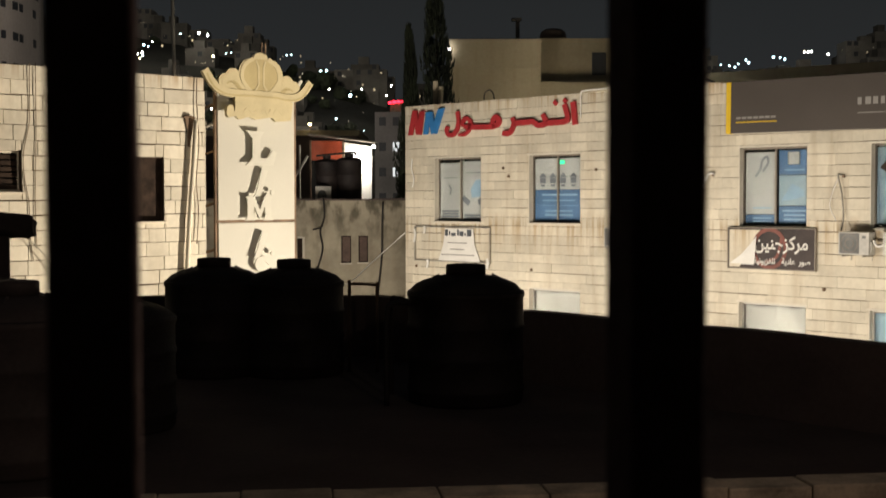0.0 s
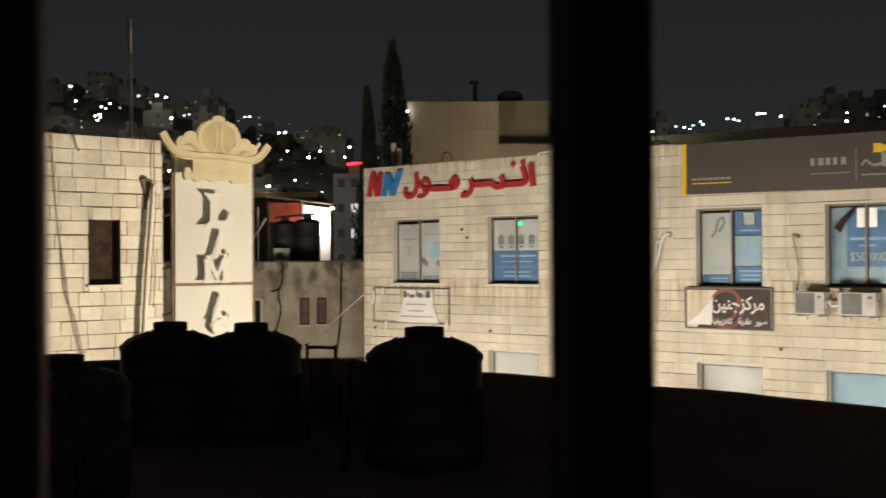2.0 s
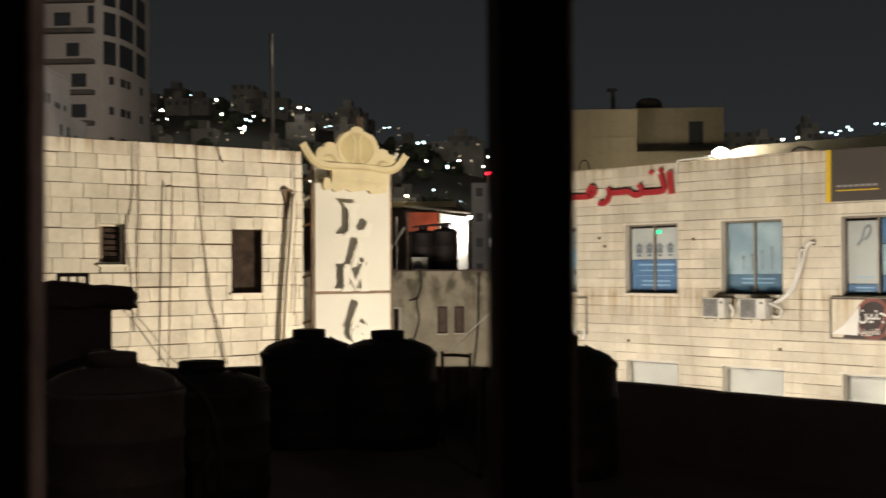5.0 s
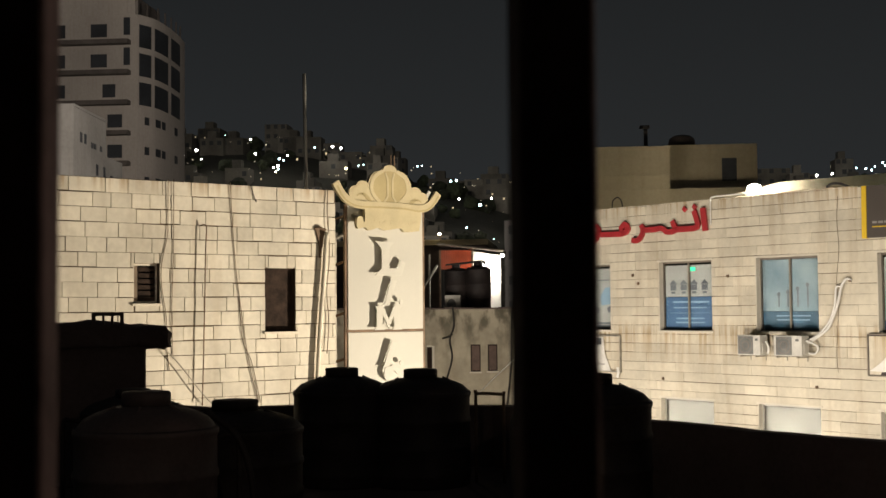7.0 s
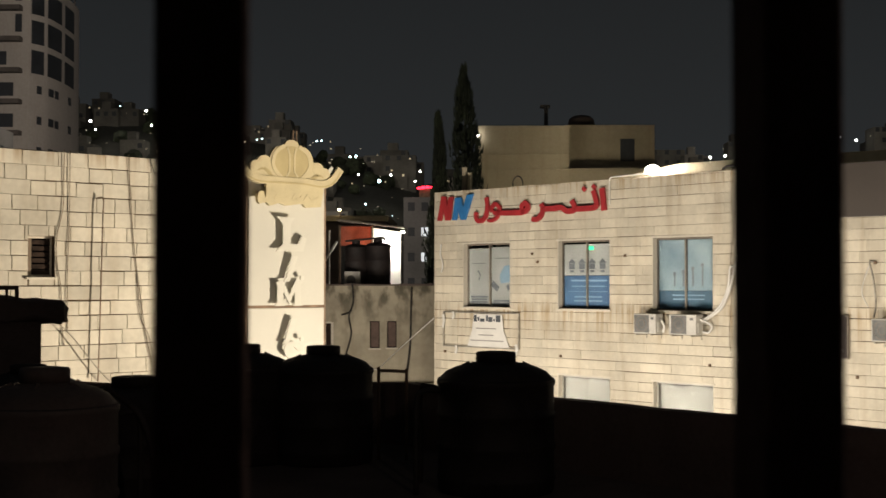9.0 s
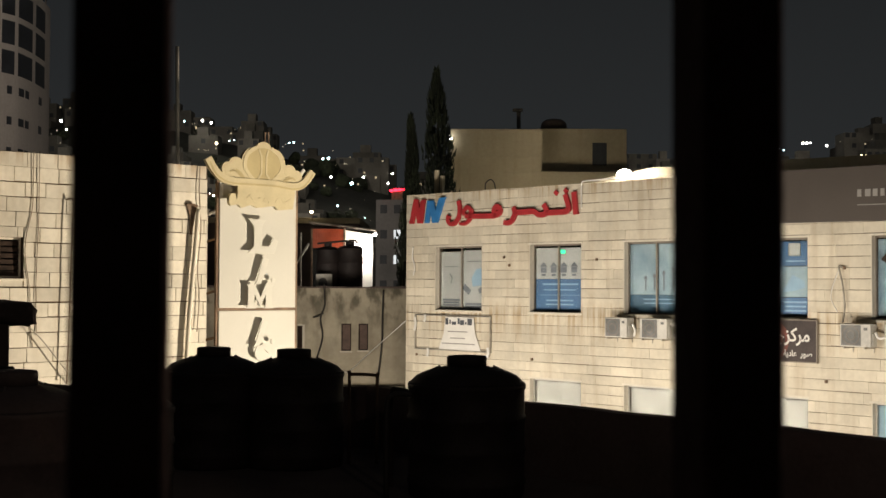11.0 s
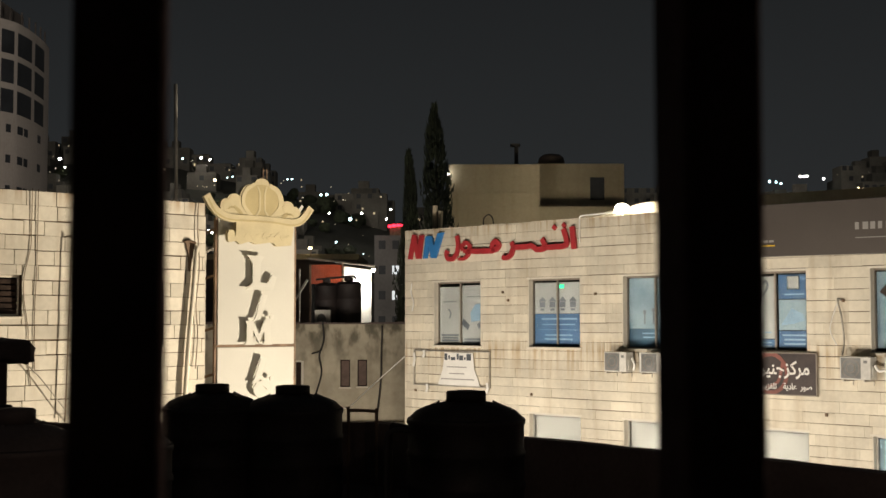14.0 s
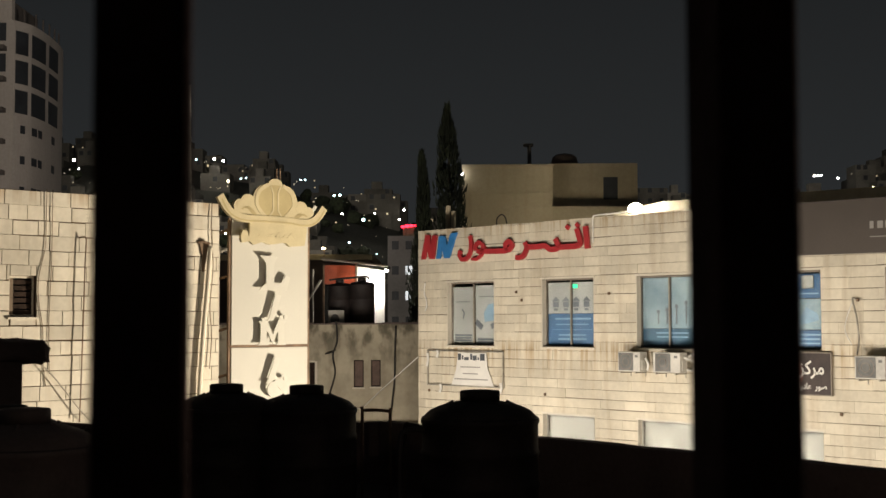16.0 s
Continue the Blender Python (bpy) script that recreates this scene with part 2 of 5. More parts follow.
DUSTY_GLASS = glass("dusty_window_glass", (0.9, 0.92, 0.9), 0.5)
WINDOW_DARK = mat("dark_far_glass", (0.03, 0.034, 0.04), 0.6, 0.2, 0.4, 5, 0.0)
# shade of the tower's balconies is put into this dark tone; top storey shares it
BALCONY = mat("shaded_balcony_concrete", (0.11, 0.095, 0.085), 0.9, 0.2, 0.5, 5, 0.2)
LIT = glow("lit_window", (0.92, 0.97, 1.0), 0.75)
WHITE_LIGHT = glow("white_lamp", (1.0, 0.97, 0.9), 22.0)
COOL_LIGHT = glow("cool_lamp", (0.62, 0.92, 1.0), 9.0)
WARM_LIGHT = glow("warm_lamp", (1.0, 0.80, 0.45), 14.0)
DIM_LIGHT = glow("dim_lamp", (1.0, 0.86, 0.62), 1.1)
FLOOD = glow("flood_lamp_face", (1.0, 0.95, 0.82), 60.0)
NEON = glow("red_neon", (1.0, 0.02, 0.045), 5.5)
GREEN = glow("green_exit_light", (0.05, 0.9, 0.4), 0.9)
ROOM = mat("room_plaster", (0.78, 0.73, 0.66), 0.9, 0.1, 1, 20, 0.1)


for dull in (BAR, SHUTTER, CONCRETE, TANK, TANK_PALE):
    dull.node_tree.nodes["Principled BSDF"].inputs["Specular IOR Level"].default_value = 0.2


# ---- mesh helpers ----
def part(name, bm, material, parent, label=""):
    bmesh.ops.recalc_face_normals(bm, faces=bm.faces)
    me = bpy.data.meshes.new(name)
    bm.to_mesh(me)
    bm.free()
    me.materials.append(material)
    ob = new(name, me)
    if parent:
        ob.parent = parent
    return tagged(ob, label)


def thing(name, m, label, category, group="", kind=""):
    ob = new(name)
    ob.empty_display_size = 0.1
    ob.matrix_world = m
    return tagged(ob, label, category, group, kind)


def box(bm, x0, x1, y0, y1, z0, z1, bevel=0.0):
    r = bmesh.ops.create_cube(bm, size=1)
    for v in r["verts"]:
        v.co = Vector((x0 + (v.co.x + 0.5) * (x1 - x0), y0 + (v.co.y + 0.5) * (y1 - y0), z0 + (v.co.z + 0.5) * (z1 - z0)))
    if bevel:
        es = list({e for v in r["verts"] for e in v.link_edges})
        bmesh.ops.bevel(bm, geom=es, offset=bevel, segments=2, affect="EDGES", profile=0.5)
    return bm


def boxed(x0, x1, y0, y1, z0, z1, bevel=0.0):
    return box(bmesh.new(), x0, x1, y0, y1, z0, z1, bevel)


def prism(bm, pts, y0, y1):
    """A flat outline (x, z) with depth from y0 to y1."""
    a = [bm.verts.new((x, y0, z)) for x, z in pts]
    b = [bm.verts.new((x, y1, z)) for x, z in pts]
    bm.faces.new(a)
    bm.faces.new(b[::-1])
    for i in range(len(pts)):
        j = (i + 1) % len(pts)
        bm.faces.new((a[i], b[i], b[j], a[j]))
    return bm


def ribbon(bm, pts, w, y0, y1, taper=1.0):
    """A stroke of width w along (x, z) points with depth from y0 to y1."""
    n = len(pts)
    left, right = [], []
    for i, (x, z) in enumerate(pts):
        p, q = Vector(pts[max(0, i - 1)]), Vector(pts[min(n - 1, i + 1)])
        d = (q - p).normalized()
        k = w / 2 * (1 + (taper - 1) * i / max(1, n - 1))
        left.append((x - d.y * k, z + d.x * k))
        right.append((x + d.y * k, z - d.x * k))
    rows = [[bm.verts.new((p[0], y, p[1])) for p, y in ((left[i], y0), (right[i], y0), (right[i], y1), (left[i], y1))] for i in range(n)]
    for a, b in zip(rows, rows[1:]):
        for k in range(4):
            bm.faces.new((a[k], a[(k + 1) % 4], b[(k + 1) % 4], b[k]))
    bm.faces.new(rows[0][::-1])
    bm.faces.new(rows[-1])
    return bm


def tube(bm, pts, r, sides=8):
    """A round pipe through 3D points."""
    pts = [Vector(p) for p in pts]
    rings = []
    for i, p in enumerate(pts):
        d = (pts[min(len(pts) - 1, i + 1)] - pts[max(0, i - 1)]).normalized()
        a = d.orthogonal().normalized() if i == 0 else (rings_a - d * rings_a.dot(d)).normalized()
        rings_a = a
        b = d.cross(a)
        rings.append([bm.verts.new(p + r * (math.cos(t) * a + math.sin(t) * b)) for t in [2 * math.pi * k / sides for k in range(sides)]])
    for u, v in zip(rings, rings[1:]):
        for k in range(sides):
            bm.faces.new((u[k], u[(k + 1) % sides], v[(k + 1) % sides], v[k]))
    bm.faces.new(rings[0][::-1])
    bm.faces.new(rings[-1])
    return bm


def lathe(bm, profile, sides=48, at=(0, 0)):
    """Turn (radius, z) points about the upright through at."""
    rings = []
    for r, z in profile:
        rings.append([bm.verts.new((at[0] + r * math.cos(2 * math.pi * k / sides), at[1] + r * math.sin(2 * math.pi * k / sides), z)) for k in range(sides)])
    for u, v in zip(rings, rings[1:]):
        for k in range(sides):
            bm.faces.new((u[k], u[(k + 1) % sides], v[(k + 1) % sides], v[k]))
    bm.faces.new(rings[0][::-1])
    bm.faces.new(rings[-1])
    return bm


def smooth(ob):
    for p in ob.data.polygons:
        p.use_smooth = True
    return ob


def curve_pts(pts, steps=6):
    """Round off a line of points."""
    out = []
    n = len(pts)
    for i in range(n - 1):
        p0, p1, p2, p3 = [Vector(pts[max(0, min(n - 1, i + k))]) for k in (-1, 0, 1, 2)]
        for s in range(steps):
            t = s / steps
            out.append(tuple(0.5 * (2 * p1 + (p2 - p0) * t + (2 * p0 - 5 * p1 + 4 * p2 - p3) * t * t + (3 * p1 - p0 - 3 * p2 + p3) * t ** 3)))
    out.append(tuple(pts[-1]))
    return out


def cut(rect, holes):
    """What is left of a rectangle (x0, x1, z0, z1) beside the holes."""
    todo = [rect]
    for hx0, hx1, hz0, hz1 in holes:
        nxt = []
        for x0, x1, z0, z1 in todo:
            if hx1 <= x0 or hx0 >= x1 or hz1 <= z0 or hz0 >= z1:
                nxt.append((x0, x1, z0, z1))
                continue
            if x0 < hx0:
                nxt.append((x0, hx0, z0, z1))
            if hx1 < x1:
                nxt.append((hx1, x1, z0, z1))
            a, b = max(x0, hx0), min(x1, hx1)
            if z0 < hz0:
                nxt.append((a, b, z0, hz0))
            if hz1 < z1:
                nxt.append((a, b, hz1, z1))
        todo = nxt
    return todo


def wall_mesh(x0, x1, z0, z1, y0, y1, holes):
    """One wall with openings through it."""
    xs = sorted({x0, x1, *[h for q in holes for h in q[:2]]})
    zs = sorted({z0, z1, *[h for q in holes for h in q[2:]]})
    bm = bmesh.new()
    vs = {}

    def vert(i, y, k):
        if (i, y, k) not in vs:
            vs[i, y, k] = bm.verts.new((xs[i], y, zs[k]))
        return vs[i, y, k]

    def solid(i, k):
        if not (0 <= i < len(xs) - 1 and 0 <= k < len(zs) - 1):
            return False
        cx, cz = (xs[i] + xs[i + 1]) / 2, (zs[k] + zs[k + 1]) / 2
        return not any(a < cx < b and c < cz < d for a, b, c, d in holes)

    for i in range(len(xs) - 1):
        for k in range(len(zs) - 1):
            if not solid(i, k):
                continue
            for y in (y0, y1):
                bm.faces.new((vert(i, y, k), vert(i + 1, y, k), vert(i + 1, y, k + 1), vert(i, y, k + 1)))
            for di, dk, e in ((-1, 0, ((i, k), (i, k + 1))), (1, 0, ((i + 1, k), (i + 1, k + 1))), (0, -1, ((i, k), (i + 1, k))), (0, 1, ((i, k + 1), (i + 1, k + 1)))):
                if not solid(i + di, k + dk):
                    (p, q), (r, s) = e
                    bm.faces.new((vert(p, y0, q), vert(r, y0, s), vert(r, y1, s), vert(p, y1, q)))
    return bm


def words(name, body, size, m, material, parent, depth=0.004, align="CENTER", wide=1.0, bold=0.0):
    """Raised lettering in the built-in font; m places it in its parent."""
    c = bpy.data.curves.new(name, "FONT")
    c.body, c.size, c.extrude, c.align_x, c.offset = body, size, depth, align, bold
    tmp = new(name + "_curve", c)
    me = bpy.data.meshes.new_from_object(tmp)
    bpy.data.objects.remove(tmp)
    me.materials.clear()
    me.materials.append(material)
    ob = new(name, me)
    ob.parent = parent
    ob.matrix_local = m @ Matrix.Diagonal((wide, 1, 1, 1))
    return ob


def stone_mesh(x0, x1, z0, z1, y, d, c=0.008):
    """One dressed stone with a chamfered face at y - d, its back at y."""
    v = []
    for yy, g, e in ((y, 0, 0), (y - d + c, 0, 0), (y - d, c, 0.001)):
        v += [(x0 + e, yy, z0 + g), (x1 - e, yy, z0 + g), (x1 - e, yy, z1 - g), (x0 + e, yy, z1 - g)]
    f = [(8, 9, 10, 11)]
    for k in (0, 4):
        for i in range(4):
            j = (i + 1) % 4
            f.append((k + i, k + j, k + 4 + j, k + 4 + i))
    return v, f


def stones(parent, x0, x1, z0, z1, holes, course, lengths, material, seed, keep, joint=0.012, upright=0.002, d=0.03, name="stone"):
    """Courses of stones on a wall; keep(x, z) says which are pieces of their own, the rest are joined."""
    rnd = random.Random(seed)
    rest_v, rest_f = [], []
    n = int(round((z1 - z0) / course))
    for k in range(n):
        za, zb = z1 - (k + 1) * course, z1 - k * course
        x = x0 - rnd.random() * lengths[1]
        while x < x1:
            w = rnd.uniform(*lengths)
            a, b = max(x, x0), min(x + w, x1)
            x += w
            if b - a < 0.05:
                continue
            dd = d + rnd.uniform(-0.004, 0.004)
            for ra, rb, rc, rd in cut((a, b, za, zb), holes):
                if rb - ra < 0.03 or rd - rc < 0.03:
                    continue
                v, f = stone_mesh(ra + upright / 2, rb - upright / 2, rc + joint * (0.12 + 1.1 * rnd.random() ** 2), rd - joint * (0.12 + 1.1 * rnd.random() ** 2), 0.0, dd, 0.004)
                if keep((ra + rb) / 2, (rc + rd) / 2):
                    me = bpy.data.meshes.new(name)
                    me.from_pydata(v, [], f)
                    me.materials.append(material)
                    ob = new(name, me)
                    ob.parent = parent
                else:
                    o = len(rest_v)
                    rest_v += v
                    rest_f += [tuple(o + i for i in q) for q in f]
    if rest_v:
        me = bpy.data.meshes.new("stonework")
        me.from_pydata(rest_v, [], rest_f)
        me.materials.append(material)
        ob = new("stonework", me)
        ob.parent = parent
        tagged(ob, "courses of cream stone", kind="stuff")


# ---- ground and hills ----
def ridge(u):
    """How high the hills stand against the sky, as a slope from the eye, by direction."""
    h = float(np.interp(u, RIDGE_U, RIDGE_V))
    return h + 0.002 * math.sin(u * 61) + 0.0015 * math.sin(u * 130 + 1)


RIDGE_U = (-0.42, -0.30, -0.27, -0.24, -0.18, -0.14, -0.106, -0.075, -0.05, -0.03, 0.05, 0.12, 0.175, 0.266, 0.307, 0.40, 0.50)
RIDGE_V = (0.130, 0.134, 0.142, 0.140, 0.130, 0.118, 0.110, 0.100, 0.093, 0.086, 0.070, 0.085, 0.100, 0.104, 0.114, 0.121, 0.124)


def hill_z(x, y):
    if y < 160:
        return 0.0
    s = min(1.0, (y - 160) / 240)
    s = s * s * (3 - 2 * s)
    z = (EYE + (ridge(x / y) - 0.012) * min(y, 420)) * s
    return z * (1 - 0.5 * min(1, max(0, (y - 430) / 400)))


bm = bmesh.new()
nx, ny = 90, 60
grid = []
for j in range(ny + 1):
    y = -300 + 1500 * (j / ny)
    row = []
    for i in range(nx + 1):
        x = -700 + 1400 * i / nx
        row.append(bm.verts.new((x, y, hill_z(x, y))))
    grid.append(row)
for j in range(ny):
    for i in range(nx):
        bm.faces.new((grid[j][i], grid[j][i + 1], grid[j + 1][i + 1], grid[j + 1][i]))
tagged(smooth(part("ground", bm, EARTH, None)), "dark ground rising to hills at night", "ground", kind="structure")
tagged(part("road", boxed(-30, 40, 16.5, 27, -0.1, 0.02), ASPHALT, None), "asphalt street between the buildings", "road", kind="structure")

# street lamps on the hills, by direction, slope and size
HILL_LAMPS = {
    "white": (
        (-0.2531, 0.1361, 7), (-0.249, 0.1247, 6), (-0.2229, 0.1226, 5), (-0.2342, 0.1131, 6), (-0.2307, 0.1143, 7), (-0.1867, 0.1291, 7),
        (-0.1798, 0.1275, 7), (-0.0861, 0.0856, 6), (-0.0607, 0.0856, 6), (-0.0379, 0.0883, 6), (-0.0414, 0.0807, 6), (-0.1804, 0.072, 5),
        (-0.1775, 0.0705, 6), (-0.2973, 0.1284, 8), (-0.3074, 0.1244, 4), (-0.2931, 0.1215, 5), (0.1882, 0.099, 7), (0.1997, 0.1001, 6),
        (0.2829, 0.114, 6), (0.2858, 0.1142, 6), (0.2885, 0.1144, 5), (0.3013, 0.1122, 6), (0.304, 0.1005, 10), (0.354, 0.1148, 5),
        (0.354, 0.108, 8), (0.3888, 0.1172, 8)),
    "cool": (
        (-0.2294, 0.1202, 7), (-0.2261, 0.1189, 5), (-0.2305, 0.1119, 6), (-0.201, 0.1285, 5), (-0.1659, 0.1133, 4), (-0.1618, 0.1141, 4),
        (-0.1189, 0.1121, 5), (-0.1153, 0.1123, 5), (-0.0926, 0.0998, 7), (-0.0881, 0.1001, 8), (-0.0697, 0.0807, 10), (-0.0806, 0.0629, 6),
        (-0.0592, 0.0537, 3), (-0.2737, 0.14, 3), (0.2179, 0.1042, 5), (0.2247, 0.1035, 6), (0.229, 0.1023, 6), (0.2315, 0.1049, 5),
        (0.2375, 0.1079, 6), (0.2395, 0.1058, 7), (0.2588, 0.1101, 7), (0.264, 0.1098, 6), (0.2677, 0.1085, 6), (0.3841, 0.1197, 4),
        (0.4011, 0.1203, 5)),
    "warm": (
        (-0.2326, 0.1098, 6), (-0.1757, 0.1114, 8), (0.3285, 0.1051, 4), (0.332, 0.1048, 4)),
    "dim": (
        (-0.1945, 0.1264, 4), (-0.1761, 0.1074, 6), (-0.2528, 0.1063, 5), (-0.124, 0.109, 5), (-0.0752, 0.096, 6), (-0.1838, 0.1057, 4),
        (-0.1067, 0.0977, 6), (-0.0478, 0.0612, 4), (-0.0598, 0.0677, 3), (-0.0822, 0.0947, 3), (-0.0517, 0.0745, 3), (-0.0736, 0.0956, 5),
        (-0.071, 0.0608, 4), (-0.3004, 0.1209, 6), (-0.2404, 0.1318, 7), (-0.2317, 0.1376, 4), (-0.2294, 0.1376, 4), (-0.2496, 0.1184, 5),
        (-0.1932, 0.127, 4), (-0.245, 0.1092, 6), (-0.1895, 0.1067, 5), (-0.182, 0.1061, 5), (-0.2842, 0.1107, 4), (0.3121, 0.1155, 4),
        (0.3797, 0.1115, 6), (0.3702, 0.1148, 4), (0.1984, 0.1054, 4)),
}


def on_hill(u, v):
    """How far off a line of sight meets the hill, a lamp's height above it."""
    for y in range(176, 400, 3):
        if hill_z(u * y, y) + 6 > EYE + v * y:
            return y
    return 398


SIGHTS = [(u, v, on_hill(u, v)) for k in HILL_LAMPS for u, v, _ in HILL_LAMPS[k]]
# unseen points added beside some hill lamps to light the houses near them
for u, v in ((-0.232, 0.1115), (-0.1757, 0.109), (-0.2973, 0.126), (-0.0697, 0.0785), (-0.183, 0.127), (0.2375, 0.1035), (0.354, 0.106), (-0.245, 0.130)):
    y = on_hill(u, v) - 14
    lamp("hill_fill_light", (u * y, y, EYE + v * y + 1.5), 1000, (1.0, 0.92, 0.78), 0.5)

# houses on the hillside, too many and too far to count
rnd = random.Random(4)
bm, bw = bmesh.new(), bmesh.new()
for k in range(900):
    y = rnd.uniform(175, 410)
    u = rnd.uniform(-0.42, 0.5)
    x = u * y
    if -0.36 < u < -0.29 and y < 200:
        continue
    z = hill_z(x, y)
    w, d, h = rnd.uniform(5, 10.5), rnd.uniform(6, 9), rnd.choice((3.2, 3.2, 5.8, 5.8, 8.4))
    near = y - d / 2
    if any(far > near - 12 and abs(lu * near - x) < w / 2 + 0.6 and EYE + lv * near < z + h + 3 for lu, lv, far in SIGHTS):
        continue
    box(bm, x - w / 2, x + w / 2, y - d / 2, y + d / 2, z - 4, z + h)
    if rnd.random() < 0.6:
        box(bm, x - w / 4, x + w / 8, y - d / 4, y + d / 4, z + h, z + h + 2.4)
    for fl in range(int(h // 2.7)):
        for c in range(3):
            if rnd.random() < 0.6:
                wx = x - w / 2 + w * (c + 0.5) / 3
                box(bw, wx - 0.6, wx + 0.6, y - d / 2 - 0.08, y - d / 2 + 0.05, z + 1 + 3 * fl, z + 2.3 + 3 * fl)
rnd = random.Random(31)
bl = bmesh.new()
for k in range(70):
    y = rnd.uniform(180, 400)
    u = rnd.choice((rnd.uniform(-0.3, 0.02), rnd.uniform(-0.3, 0.02), rnd.uniform(0.17, 0.42)))
    z = hill_z(u * y, y) + rnd.uniform(2, 8)
    w = rnd.uniform(0.12, 0.3)
    box(bl, u * y - w, u * y + w, y - 6.2, y - 6.0, z, z + rnd.uniform(0.3, 0.7))
hs = tagged(part("hillside_houses", bm, HOUSE, None), "pale flat-roofed houses crowding the dark hillside", "houses", kind="stuff")
tagged(part("house_windows", bw, WINDOW_DARK, hs), kind="stuff")
tagged(part("lit_windows", bl, glow("far_lit_window", (1.0, 0.8, 0.5), 0.35), hs), kind="stuff")
rnd = random.Random(9)
bt = bmesh.new()
for k in range(420):
    y = rnd.uniform(170, 405)
    x = rnd.uniform(-0.42, 0.5) * y
    z = hill_z(x, y)
    r = rnd.uniform(1.2, 2.6)
    m = bmesh.ops.create_icosphere(bt, subdivisions=2, radius=r)
    for v in m["verts"]:
        n = noise.noise(v.co * 0.9 + Vector((k, 0, 0)))
        v.co = Vector((x, y, z + r * 0.7)) + v.co * (1 + 0.5 * n)
tagged(part("hillside_trees", bt, LEAF, None), "dark clumps of trees among the houses", "trees", kind="stuff")

hill_lamps = thing("hillside_lamps", pose(0, 400, 50), "white and warm street lamps over the hillside", "street lamps", kind="stuff")
groups = {"cool": bmesh.new(), "white": bmesh.new(), "warm": bmesh.new(), "dim": bmesh.new()}


def far_lamp(bmx, u, v, size, y):
    r = size / 2270 * y / 2
    m = bmesh.ops.create_icosphere(bmx, subdivisions=1, radius=r)
    for q in m["verts"]:
        q.co = q.co + Vector((u * y, y - 400, EYE + v * y - 50))


rnd = random.Random(12)
for key, lamps in HILL_LAMPS.items():
    for u, v, size in lamps:
        far_lamp(groups[key], u, v, size * (0.32 if key == "dim" else 0.62), on_hill(u, v) - 13)
for k in range(120):
    u = rnd.uniform(-0.31, 0.0) if rnd.random() < 0.7 else rnd.uniform(0.16, 0.42)
    y = rnd.uniform(230, 400)
    v = (hill_z(u * y, y) + rnd.uniform(1, 5) - EYE) / y
    far_lamp(groups["dim"], u, v, rnd.uniform(0.6, 1.5), y - 8)
for key, material in (("cool", COOL_LIGHT), ("white", WHITE_LIGHT), ("warm", WARM_LIGHT), ("dim", DIM_LIGHT)):
    tagged(part(key + "_lamps", groups[key], material, hill_lamps), kind="stuff")

# ---- office building with the cream stone front ----
RIGHT = pose(-1.015, 38.75, 0, 0, 0, -45.83)
TOP_R, HEAD, SILL = 12.74, 11.18, 9.33
office = thing("office_building", RIGHT, "three-storey office building faced in cream stone courses, streaked with rust", "building")
WINS = [(1.25, 3.16), (4.98, 6.80), (8.21, 10.05), (11.65, 13.43), (14.97, 16.77)]
UPPER = [(a, b, SILL, HEAD) for a, b in WINS]
LOWER = [(a, b, 5.65, 7.53) for a, b in WINS[1:]]
OPEN_R = UPPER + LOWER
wall_r = part("wall", wall_mesh(0, 19.8, 0, TOP_R, 0, 0.34, OPEN_R), MORTAR, office, "cream stone front")
part("side_wall", boxed(0, 0.28, 0.342, 9, 0, TOP_R), STONE, office)
part("side_wall", boxed(19.52, 19.8, 0.342, 9, 0, TOP_R), STONE, office)
part("back_wall", boxed(0.282, 19.518, 8.72, 9, 0, TOP_R), BEIGE, office)
part("roof", boxed(0.285, 19.515, 0.345, 8.715, 12.2, 12.4), CONCRETE, office)
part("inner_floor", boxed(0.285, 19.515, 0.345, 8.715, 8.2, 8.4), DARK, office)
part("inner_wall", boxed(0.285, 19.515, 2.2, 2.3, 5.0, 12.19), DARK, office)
# a set-back parapet that the roof lamp shines on; its taper draws the wedge of glow
part("back_parapet", prism(bmesh.new(), [(5.0, 12.401), (19.5, 12.401), (19.5, 12.98), (8.4, 13.14), (6.3, 12.88), (5.0, 12.70)], 0.85, 1.05), BEIGE, office)
rnd = random.Random(3)
x = 0.0
while x < 11.2:
    w = rnd.uniform(0.9, 1.3)
    part("coping_stone", boxed(x + 0.004, min(x + w, 11.2) - 0.004, -0.045, 0.36, TOP_R + 0.002, TOP_R + 0.03 + rnd.uniform(-0.01, 0.01), 0.008), STONE, office)
    x += w


SET = 0.12


